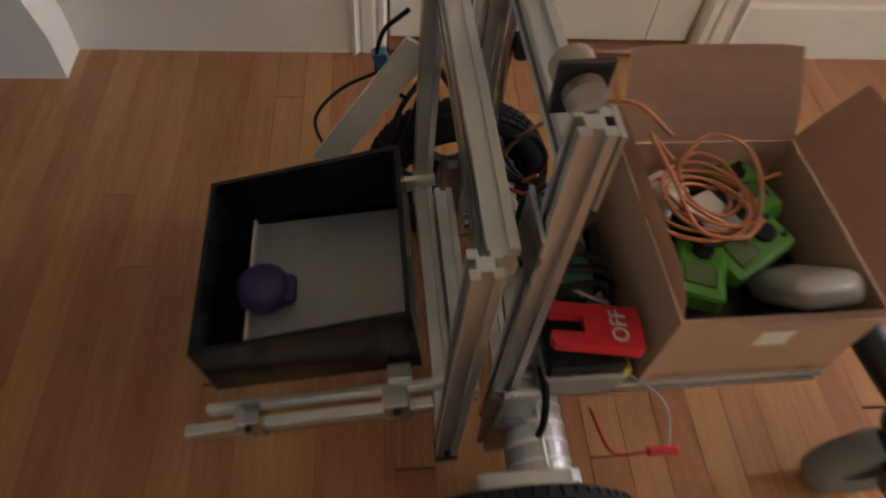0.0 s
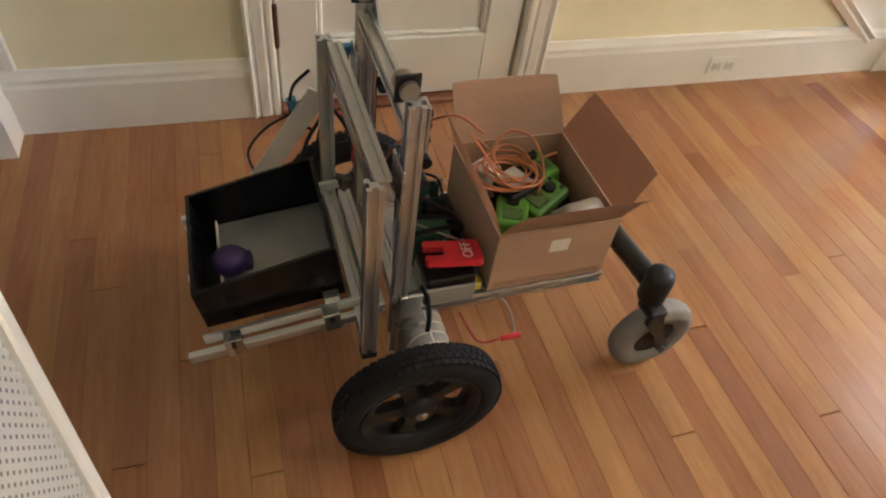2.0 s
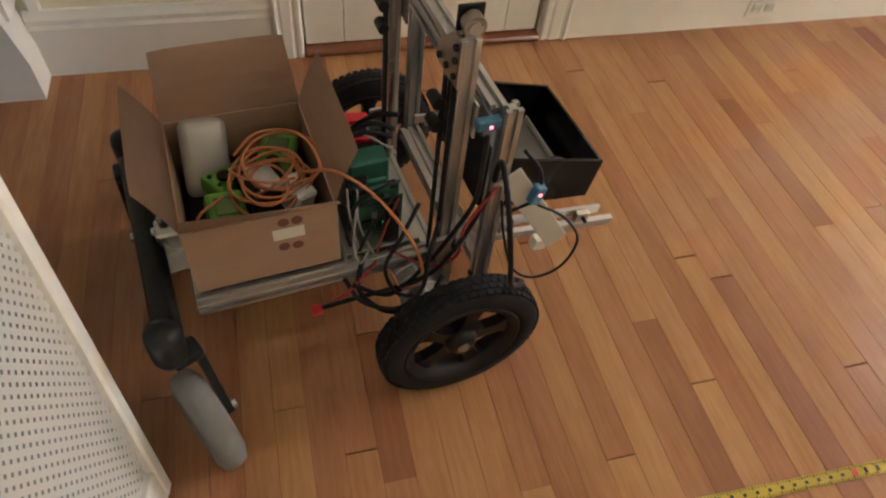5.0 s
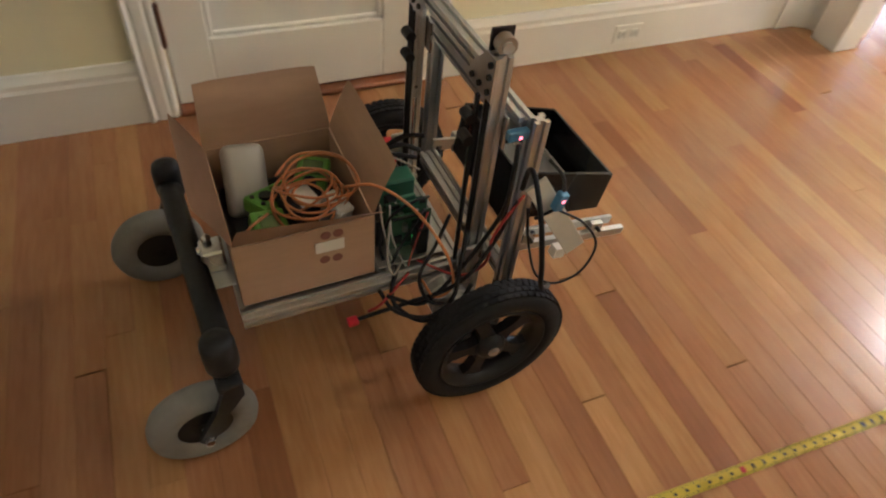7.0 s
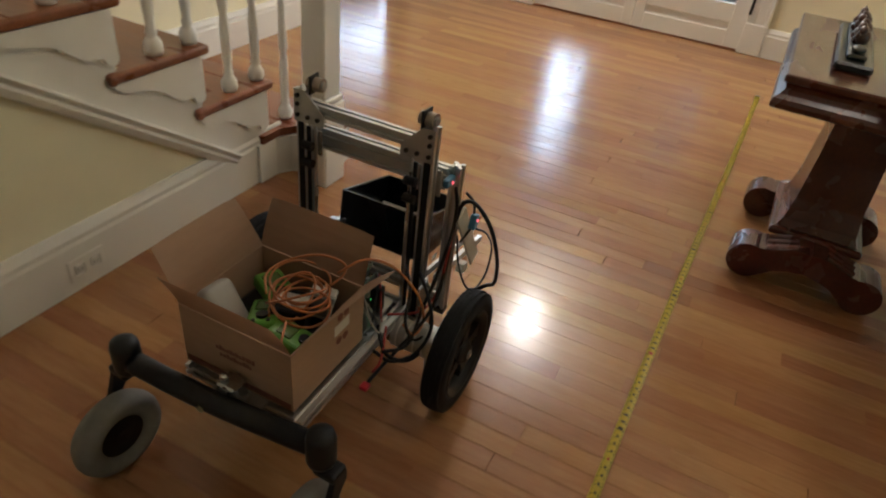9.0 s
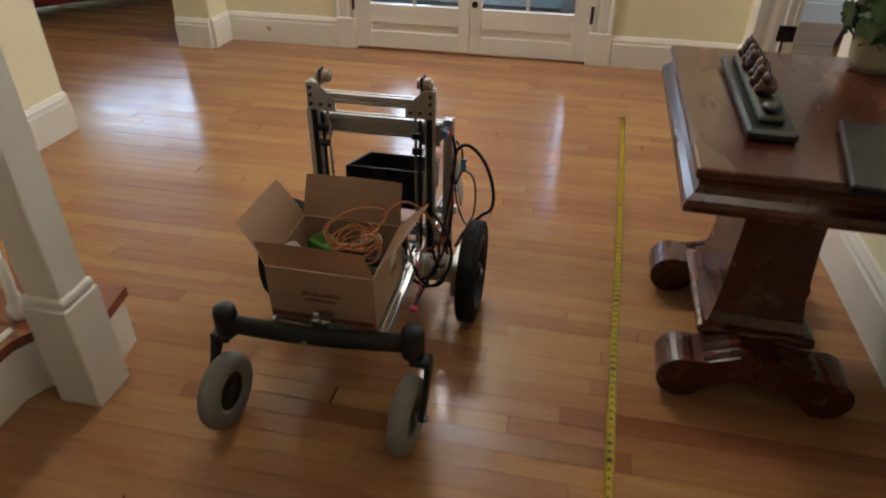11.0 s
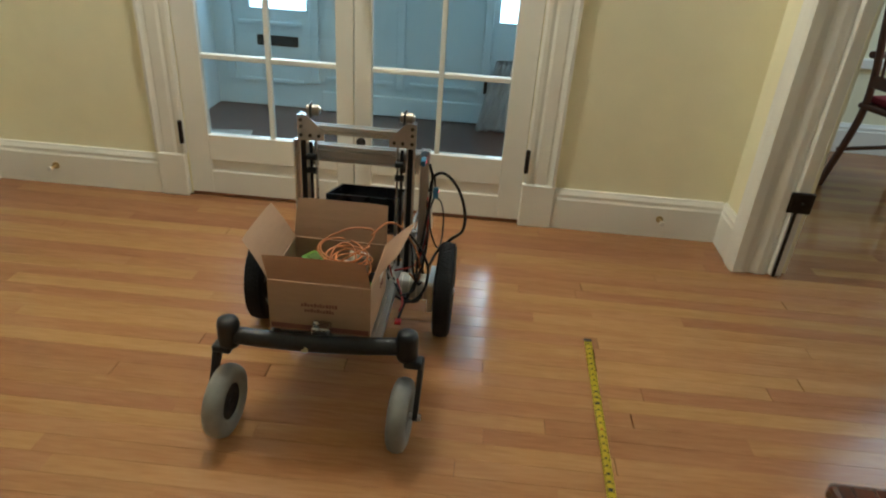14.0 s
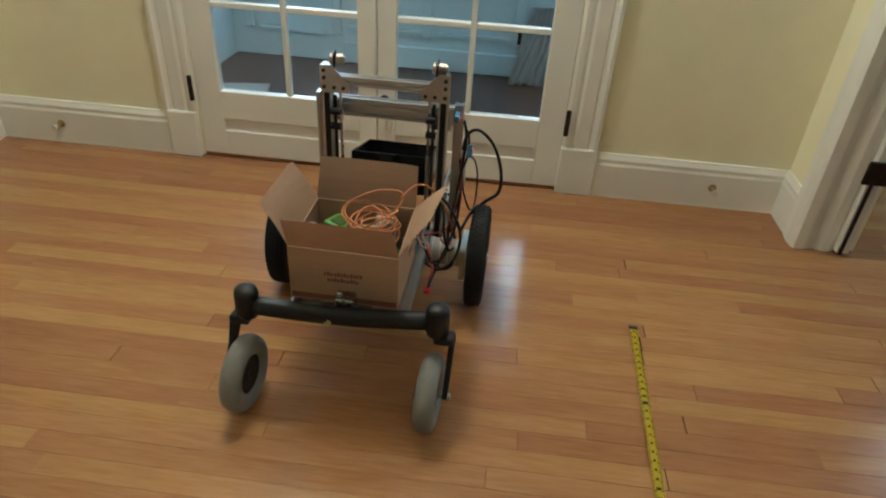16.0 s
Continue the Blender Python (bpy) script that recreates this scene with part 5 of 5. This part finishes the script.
# cables on the robot
CABLES = [
    ("black_hose", WIREB, 0.0045, [(0.06, -0.205, 0.45), (0.055, -0.218, 0.50), (0.045, -0.25, 0.515), (0.04, -0.292, 0.475), (0.045, -0.316, 0.40), (0.06, -0.314, 0.33), (0.105, -0.28, 0.275), (0.115, -0.238, 0.22), (0.06, -0.215, 0.19)]),
    ("black_cable", WIREB, 0.004, [(0.035, -0.205, 0.545), (0.03, -0.215, 0.50), (0.03, -0.21, 0.42), (0.0, -0.20, 0.33), (-0.03, -0.19, 0.26), (-0.09, -0.19, 0.20), (-0.15, -0.16, 0.21)]),
    ("black_cable", WIREB, 0.004, [(0.06, -0.2, 0.42), (0.03, -0.21, 0.36), (-0.01, -0.21, 0.28), (-0.05, -0.20, 0.235), (-0.11, -0.18, 0.20), (-0.17, -0.165, 0.175), (-0.21, -0.16, 0.165)]),
    ("black_cable", WIREB, 0.0045, [(-0.12, -0.13, 0.25), (-0.14, -0.165, 0.20), (-0.10, -0.20, 0.165), (-0.04, -0.215, 0.18), (0.0, -0.20, 0.23)]),
    ("black_cable", WIREB, 0.0024, [(0.132, -0.226, 0.398), (0.185, -0.235, 0.36), (0.222, -0.243, 0.30), (0.205, -0.245, 0.235), (0.155, -0.24, 0.215), (0.115, -0.228, 0.245), (0.095, -0.21, 0.32), (0.08, -0.205, 0.40)]),
    ("grey_wire", WIREG, 0.0018, [(-0.125, -0.05, 0.33), (-0.132, -0.085, 0.315), (-0.128, -0.11, 0.27), (-0.118, -0.12, 0.236)]),
    ("grey_wire", WIREG, 0.0018, [(-0.11, -0.06, 0.335), (-0.12, -0.098, 0.30), (-0.108, -0.118, 0.255), (-0.10, -0.125, 0.236)]),
    ("black_cable", WIREB, 0.0028, [(-0.05, -0.08, 0.325), (-0.075, -0.10, 0.318), (-0.105, -0.112, 0.285), (-0.125, -0.118, 0.245)]),
    ("black_cable", WIREB, 0.0028, [(-0.035, -0.06, 0.335), (-0.07, -0.075, 0.345), (-0.115, -0.08, 0.325), (-0.138, -0.09, 0.27), (-0.135, -0.10, 0.24)]),
    ("red_wire", WIRER, 0.002, [(-0.045, -0.085, 0.32), (-0.07, -0.105, 0.29), (-0.09, -0.12, 0.25), (-0.095, -0.125, 0.236)]),
    ("black_cable", WIREB, 0.0045, [(-0.035, 0.128, 0.262), (-0.036, 0.158, 0.262), (-0.034, 0.182, 0.238), (-0.03, 0.192, 0.205)]),
    ("black_cable", WIREB, 0.005, [(-0.01, 0.03, 0.40), (-0.045, 0.045, 0.395), (-0.085, 0.05, 0.37), (-0.115, 0.045, 0.33), (-0.12, 0.035, 0.29)]),
    ("black_cable", WIREB, 0.005, [(-0.01, 0.045, 0.355), (-0.05, 0.06, 0.365), (-0.10, 0.055, 0.35), (-0.128, 0.045, 0.31), (-0.125, 0.03, 0.27)]),
    ("black_cable", WIREB, 0.005, [(-0.01, 0.06, 0.325), (-0.06, 0.068, 0.338), (-0.105, 0.06, 0.33), (-0.125, 0.05, 0.29)]),
    ("black_cable", WIREB, 0.003, [(0.10, -0.205, 0.50), (0.13, -0.215, 0.46), (0.135, -0.215, 0.40), (0.10, -0.205, 0.37)]),
    ("black_cable", WIREB, 0.004, [(0.0, -0.16, 0.33), (-0.03, -0.20, 0.30), (-0.05, -0.225, 0.24), (-0.09, -0.215, 0.19), (-0.14, -0.18, 0.185), (-0.16, -0.145, 0.215)]),
    ("black_cable", WIREB, 0.0035, [(-0.03, -0.14, 0.36), (-0.07, -0.175, 0.33), (-0.10, -0.185, 0.27), (-0.08, -0.20, 0.21), (-0.03, -0.215, 0.205)]),
    ("red_wire", WIRER, 0.0028, [(0.07, -0.2, 0.43), (0.02, -0.21, 0.36), (0.02, -0.2, 0.28), (-0.02, -0.18, 0.24), (-0.08, -0.13, 0.25)]),
    ("red_wire", WIRER, 0.003, [(-0.10, -0.14, 0.235), (-0.16, -0.165, 0.20), (-0.185, -0.16, 0.18)]),
    ("red_wire", WIRER, 0.0022, [(-0.10, 0.16, 0.21), (-0.13, 0.20, 0.165), (-0.175, 0.203, 0.163)]),
    ("grey_wire", WIREG, 0.0022, [(-0.12, -0.09, 0.32), (-0.135, -0.12, 0.27), (-0.13, -0.14, 0.24), (-0.11, -0.13, 0.26)]),
    ("grey_wire", WIREG, 0.0018, [(-0.14, 0.126, 0.24), (-0.19, 0.16, 0.215), (-0.205, 0.19, 0.17), (-0.20, 0.203, 0.165)]),
    ("grey_wire", WIREG, 0.0022, [(-0.02, 0.02, 0.33), (-0.07, 0.07, 0.335), (-0.115, 0.075, 0.31)]),
    ("orange_lead", ORANGE, 0.0028, [(-0.20, -0.08, 0.42), (-0.155, -0.115, 0.44), (-0.10, -0.15, 0.40), (-0.05, -0.185, 0.31), (-0.04, -0.20, 0.24), (-0.07, -0.195, 0.215), (-0.09, -0.175, 0.25)]),
]
for nm, mt, r, pts in CABLES:
    part(nm, tube(pts, r), mt, robot, smooth=True)
part("wire_clip", box(-0.225, -0.205, -0.17, -0.152, 0.160, 0.170, 0.002), REDP, robot)

# ---- open cardboard box on the chassis ----
carton = rider("cardboard_box", "open brown cardboard box full of electronics", "box")
BX0, BX1, BY0, BY1, BZ0, BZ1 = -0.392, -0.158, -0.116, 0.140, 0.2325, 0.375
k = 0.004
part("bottom", box(BX0, BX1, BY0, BY1, BZ0, BZ0 + k), CARD, carton)
part("side", box(BX0, BX1, BY1 - k, BY1, BZ0 + k, BZ1), CARD, carton)
part("side", box(BX0, BX1, BY0, BY0 + k, BZ0 + k, BZ1), CARD, carton)
part("side", box(BX0, BX0 + k, BY0 + k, BY1 - k, BZ0 + k, BZ1), CARD, carton)
part("side", box(BX1 - k, BX1, BY0 + k, BY1 - k, BZ0 + k, BZ1), CARD, carton)


def flap(p0, p1, outward, tilt, length, name="flap", wavy=0.0, bend=0.0, twist=0.0, taper=0.03):
    """A flap hinged on the rim from p0 to p1, leaning outwards by tilt degrees from upright."""
    p0, p1, o = Vector(p0), Vector(p1), Vector(outward)
    d = p1 - p0
    n = 8
    bm = bmesh.new()
    rows = []
    for j in range(5):
        h = length * j / 4
        row = []
        for i in range(n + 1):
            u = i / n
            tl = radians(tilt + bend * j / 4 + twist * (u - 0.5))
            trim_ = 0.003 * (abs(2 * u - 1) ** 6) * (j / 4)
            hh = h * (1 - wavy * (0.5 + 0.5 * math.sin(7 * u + 1)) * (j / 4)) - trim_
            row.append(bm.verts.new(p0 + d * (0.5 + (u - 0.5) * (1 - taper * j / 4)) + o * (math.sin(tl) * hh) + Vector((0, 0, math.cos(tl) * hh))))
        rows.append(row)
    for a, b in zip(rows, rows[1:]):
        for i in range(n):
            bm.faces.new((a[i], a[i + 1], b[i + 1], b[i]))
    bmesh.ops.solidify(bm, geom=bm.faces[:], thickness=0.0035)
    return part(name, bm, CARD, carton, "raised cardboard flap")


zr = BZ1 + 0.001
flap((BX1 - 0.002, BY0, zr), (BX1 - 0.002, BY1, zr), (1, 0, 0), 16, 0.108, bend=6)
flap((BX0 + 0.002, BY0, zr), (BX0 + 0.002, BY1, zr), (-1, 0, 0), 20, 0.104, bend=5, taper=0.05)
flap((BX0, BY0 + 0.002, zr), (BX1, BY0 + 0.002, zr), (0, -1, 0), 33, 0.116, bend=6, twist=10, taper=0.09)
flap((BX0, BY1 - 0.002, zr), (BX1, BY1 - 0.002, zr), (0, 1, 0), 25, 0.116, bend=6, taper=0.07)
part("sticker", box(-0.30, -0.262, BY1 + 0.0005, BY1 + 0.0012, 0.315, 0.345, 0.0002), PAPER, carton, "torn white paper label")
part("sticker", box(-0.262, -0.212, BY0 - 0.0012, BY0 - 0.0005, 0.318, 0.343, 0.0002, m=None), PAPER, carton, "torn white paper label")
for x, z in ((-0.243, 0.357), (-0.222, 0.357), (-0.247, 0.300), (-0.225, 0.298)):
    part("printed_dot", cyl((x, BY0 - 0.0006, z), (x, BY0 - 0.0012, z), 0.009, seg=14), PRINT, carton, "brown printed dot")
part("printed_stripe", box(BX0 - 0.001, BX0 - 0.0004, BY0 + 0.004, BY1 - 0.004, 0.238, 0.252), PRINT, carton, "dark red printed stripe")
for i, (z, w, words) in enumerate(((0.312, 0.045, 2), (0.296, 0.036, 1))):
    bm = bmesh.new()
    x = -w
    rnd = random.Random(i)
    while x < w:
        wd = rnd.uniform(0.006, 0.009)
        box(BX0 - 0.0011, BX0 - 0.0004, 0.012 + x, 0.012 + x + wd * 0.75, z - 0.004, z + rnd.choice((0.004, 0.007)), bm=bm)
        x += wd
    part("printed_bars", bm, PRINT, carton, "line of faded red printing")
part("tape_strip", box(BX0 + 0.01, BX1 - 0.01, BY1 + 0.0004, BY1 + 0.0010, 0.240, 0.252), CARDEDGE, carton)

# contents
for x, y, rz, tl in ((-0.322, -0.062, 4, 14), (-0.222, 0.055, -24, 8), (-0.298, 0.018, -60, -10)):
    g = rider("meter", "lime green test meter lying in the box", "meter", "meters in the box")
    b = part("case", box(-0.030, 0.030, -0.048, 0.048, 0, 0.03, 0.007, seg=2), LIME, g, at=pose(x, y, 0.316, tl, tl * 0.5, rz))
    part("display", box(-0.018, 0.018, 0.002, 0.034, 0.0302, 0.0318, 0.002), LIMED, b)
    part("dial", cyl((0, -0.02, 0.0301), (0, -0.02, 0.036), 0.012, seg=18), BLACKP, b)
    for q in (-0.014, 0.014):
        part("jack", cyl((q, -0.038, 0.0301), (q, -0.038, 0.033), 0.004, seg=10), DARKM, b)
bt = rider("silver_handset", "pale grey rounded plastic handset standing in the box", "handset")
part("shell", box(-0.038, 0.038, -0.020, 0.020, -0.066, 0.066, 0.016, seg=3), HANDSET, bt, smooth=True, at=pose(-0.334, 0.080, 0.336, -36, 8, 2))
ad = rider("power_adapter", "white box-shaped power adapter in the box", "adapter")
part("case", box(-0.018, 0.018, -0.026, 0.026, -0.03, 0.03, 0.004), WHITEP, ad, at=pose(-0.208, -0.048, 0.338, 14, 8, 24))
part("panel", box(-0.0195, -0.018, -0.018, 0.018, -0.02, 0.02), GREYP, ad, at=pose(-0.208, -0.048, 0.338, 14, 8, 24))
bk = rider("black_module", "black electronics module wedged in the box", "module")
part("case", box(-0.04, 0.04, -0.035, 0.035, -0.04, 0.04, 0.004), BLACKP, bk, at=pose(-0.258, -0.012, 0.318, 5, 8, 20))
part("paper_tag", box(-0.02, 0.02, -0.03, 0.03, 0.0405, 0.042), PAPER, bk, at=pose(-0.258, -0.012, 0.318, 5, 8, 20))
bk2 = rider("black_pouch", "dark cloth pouch at the bottom of the box", "pouch")
part("cloth", box(-0.385, -0.165, -0.108, 0.132, 0.238, 0.296, 0.016, seg=2), BLACKP, bk2, smooth=True)
coil = rider("orange_cable", "coiled orange cable spilling over the box contents", "cable")
rnd = random.Random(11)
for n in range(7):
    cx, cy = -0.240 + rnd.uniform(-.022, .022), -0.032 + rnd.uniform(-.026, .026)
    rx, ry = 0.056 + rnd.uniform(-.022, .012), 0.050 + rnd.uniform(-.018, .016)
    tl, ph = rnd.uniform(-0.45, 0.45), rnd.uniform(0, 6.28)
    pts = [(cx + rx * math.cos(a), cy + ry * math.sin(a), 0.374 + 0.003 * n - 0.012 + rx * tl * math.cos(a + ph)) for a in [2 * math.pi * i / 12 for i in range(13)]]
    part("loop", tube(pts, 0.0024, steps=4), ORANGE, coil, smooth=True)
part("tail", tube([(-0.29, 0.02, 0.385), (-0.25, 0.05, 0.395), (-0.20, 0.04, 0.40), (-0.178, -0.02, 0.425), (-0.172, -0.075, 0.425), (-0.185, -0.085, 0.41), (-0.21, -0.07, 0.39)], 0.0024), ORANGE, coil, smooth=True)
part("tail", tube([(-0.21, -0.06, 0.39), (-0.25, -0.085, 0.415), (-0.29, -0.06, 0.415), (-0.30, -0.01, 0.385), (-0.28, 0.03, 0.35)], 0.0024), ORANGE, coil, smooth=True)
part("tail", tube([(-0.32, -0.05, 0.37), (-0.36, -0.07, 0.36), (-0.375, -0.085, 0.33)], 0.0024), ORANGE, coil, smooth=True)


# ---- floor strips ----
def planks():
    """Strip boards along y; those on the walk are objects of their own, the rest one mesh."""
    rnd = random.Random(21)
    pitch, gap, y_lo, y_hi = 0.0572, 0.0005, -2.20, 1.0
    # fixed boards: column -> (y0, y1, dark)
    fixed = {}
    for fx, f0, f1, fd in ((0.59, -1.40, -1.03, 1), (0.807, -1.50, -0.955, 1), (0.02, -1.25, -0.95, 1), (1.18, -0.86, -0.37, 1), (1.82, -0.50, -0.08, 1),
                           (4.967, -1.238, -0.30, 0), (4.736, -1.321, -0.62, 0), (4.675, -1.566, -0.75, 0), (4.941, -1.841, -1.10, 0), (3.941, -0.63, 0.15, 0),
                           (4.137, -0.95, -0.168, 0), (4.321, -1.202, -0.35, 0), (3.995, -1.209, -0.40, 0), (4.261, -1.663, -0.80, 0)):
        fixed.setdefault(int((fx + 2.7) / pitch), []).append((f0, f1, fd))
    ncol = int((8.7 + 2.7) / pitch)
    lib, near, far = {}, [], []
    for c in range(ncol):
        x = -2.7 + c * pitch
        lo, hi = (-5.0, 5.0) if (x > 3.6 or x < -0.65) else (y_lo - 0.0, y_hi)
        cuts, y = [lo], lo + rnd.uniform(0.2, 1.2)
        while y < hi - 0.2:
            cuts.append(y)
            y += rnd.choice((0.5, 0.7, 0.9, 1.2, 1.5, 1.9)) + rnd.uniform(-.1, .1)
        cuts.append(hi)
        spec = fixed.get(c, [])
        for a, b, _ in spec:
            cuts = sorted([q for q in cuts if not (a - 0.1 < q < b + 0.1)] + [a, b])
        for a, b in zip(cuts, cuts[1:]):
            dark = any(s[2] and abs(a - s[0]) < 1e-6 for s in spec) or rnd.random() < 0.008
            # keep the vestibule's tiles clear
            if x + pitch > FX + 0.01 and x < VX + 0.1 and b > -1.6 and a < 0.62:
                for a2, b2 in ((a, -1.6), (0.62, b)):
                    if b2 - a2 > 0.05:
                        far.append((x, a2, b2, dark))
                continue
            inside = -0.62 < x < 5.25 and b > -1.75 and a < 0.3 and len(near) < 300
            (near if inside and (b - a) > 0.1 else far).append((x, a, b, dark))
    for x, a, b, dark in near:
        L = round((b - a - gap) / 0.01) * 0.01 if (b - a) > 0.25 else (b - a - gap)
        key = (round(L, 4), dark)
        if key not in lib:
            bm = box(gap / 2, pitch - gap / 2, 0, L, -0.012, 0.0, 0.0003)
            me = bpy.data.meshes.new("plank")
            bm.to_mesh(me)
            bm.free()
            me.materials.append(FLOOR_DARK if dark else FLOOR)
            lib[key] = me
        ob = new("plank", lib[key])
        ob.parent = floor
        ob.location = (x, a + (b - a - L) / 2, rnd.uniform(-0.0004, 0.0))
    vs, fs = [], []
    for x, a, b, dark in far:
        i = len(vs)
        x0, x1, y0, y1 = x + gap / 2, x + pitch - gap / 2, a + gap / 2, b - gap / 2
        vs += [(x0, y0, -0.012), (x1, y0, -0.012), (x1, y1, -0.012), (x0, y1, -0.012), (x0, y0, 0), (x1, y0, 0), (x1, y1, 0), (x0, y1, 0)]
        fs += [(i + 4, i + 5, i + 6, i + 7), (i, i + 1, i + 5, i + 4), (i + 1, i + 2, i + 6, i + 5), (i + 2, i + 3, i + 7, i + 6), (i + 3, i, i + 4, i + 7)]
    me = bpy.data.meshes.new("plank_field")
    me.from_pydata(vs, [], fs)
    me.materials.append(FLOOR_REST)
    ob = new("plank_field", me)
    ob.parent = floor
    tagged(ob, kind="stuff")


planks()


# ---- motion ----
ROBOT_ROWS = [
    (0, 0.114, -0.792, 181.6), (1, 0.114, -0.792, 181.6), (2, 0.114, -0.792, 181), (2.25, 0.111, -0.796, 177.1), (2.5, 0.108, -0.801, 169.7),
    (2.75, 0.112, -0.804, 158), (3, 0.116, -0.81, 143.1), (3.25, 0.119, -0.811, 124), (3.5, 0.118, -0.808, 102.5), (3.7, 0.114, -0.802, 82.3),
    (4, 0.113, -0.802, 55.2), (4.3, 0.113, -0.801, 32.1), (4.6, 0.113, -0.8, 16.5), (5, 0.112, -0.799, 6.8), (5.4, 0.111, -0.798, 3.6),
    (5.8, 0.111, -0.798, 2.9), (6, 0.13, -0.798, 3.1), (6.25, 0.184, -0.8, 3), (6.5, 0.25, -0.801, 2.6), (6.75, 0.329, -0.801, 2.1),
    (7, 0.423, -0.8, 1.5), (7.25, 0.537, -0.792, 0.7), (7.5, 0.669, -0.784, 0.2), (7.75, 0.821, -0.782, -0), (8, 0.981, -0.78, -0.2),
    (8.25, 1.141, -0.78, -0.4), (8.5, 1.302, -0.779, -0.4), (8.75, 1.466, -0.775, 0), (9, 1.628, -0.771, 0.2), (9.25, 1.777, -0.772, 0.2),
    (9.5, 1.925, -0.774, 0.2), (9.75, 2.074, -0.775, 0.1), (10, 2.222, -0.776, 0.1), (10.25, 2.371, -0.778, 0.1), (10.5, 2.52, -0.779, 0),
    (10.75, 2.668, -0.78, -0), (11, 2.817, -0.781, -0), (11.25, 2.965, -0.783, -0.1), (11.5, 3.121, -0.787, -0.1), (11.75, 3.281, -0.792, -0.2),
    (12, 3.448, -0.796, -0.3), (12.25, 3.609, -0.795, -0.5), (12.5, 3.766, -0.794, -0.5), (12.75, 3.918, -0.791, -0.2), (13, 4.064, -0.788, -0.1),
    (13.25, 4.199, -0.789, -0.1), (13.5, 4.315, -0.791, -0.2), (13.75, 4.405, -0.79, -0.4), (14, 4.474, -0.79, -0.6), (14.25, 4.522, -0.79, -0.6),
    (14.5, 4.552, -0.788, -0.6), (15, 4.557, -0.788, -0.6), (16, 4.552, -0.79, -0.9),
]


def motions():
    rows = [(t, pose(x, y, 0, 0, 0, a)) for t, x, y, a in ROBOT_ROWS]
    for ob in RIDERS:
        if ob is puck:
            slide = [float(np.interp(r[0], (3.25, 4.3), (0.0, -0.072))) for r in ROBOT_ROWS]
            walk(ob, [(t, m @ pose(0, d, 0)) for (t, m), d in zip(rows, slide)])
        else:
            walk(ob, rows)
    # wheels roll with the ground they cover
    for w, s in zip(WHEELS, (1, -1)):
        ang, out, last = 20.0 * s, [], None
        for t, x, y, a in ROBOT_ROWS:
            if last:
                mid = radians((a + last[2]) / 2)
                ahead = (x - last[0]) * math.cos(mid) + (y - last[1]) * math.sin(mid) - s * AXLE_Y[s] * radians(a - last[2])
                ang += math.degrees(ahead / WHEEL_R)
            last = (x, y, a)
            out.append((t, pose(AXLE_X, s * AXLE_Y[s], WHEEL_R, 0, ang, 0)))
        walk(w, out)
    # casters swing to trail behind the turn, then behind the drive
    swing = {1: [(0.0, 0), (2.0, 3), (2.5, 42), (3.0, 84), (3.5, 100), (3.7, 102), (4.6, 95), (5.8, 70), (6.2, 32), (6.6, 10), (7.0, 3), (8.0, -4), (16.0, -4)],
             -1: [(0.0, 178), (2.0, 178), (2.5, 176), (3.0, 172), (3.5, 164), (3.7, 146), (4.1, 125), (4.6, 114), (5.8, 92), (6.2, 45), (6.6, 14), (7.0, 4), (8.0, -3), (16.0, -3)]}
    for c, s in zip(CASTERS, (1, -1)):
        walk(c, [(t, pose(BEAM_X[s], s * 0.217, 0, 0, 0, a)) for t, a in swing[s]])


motions()
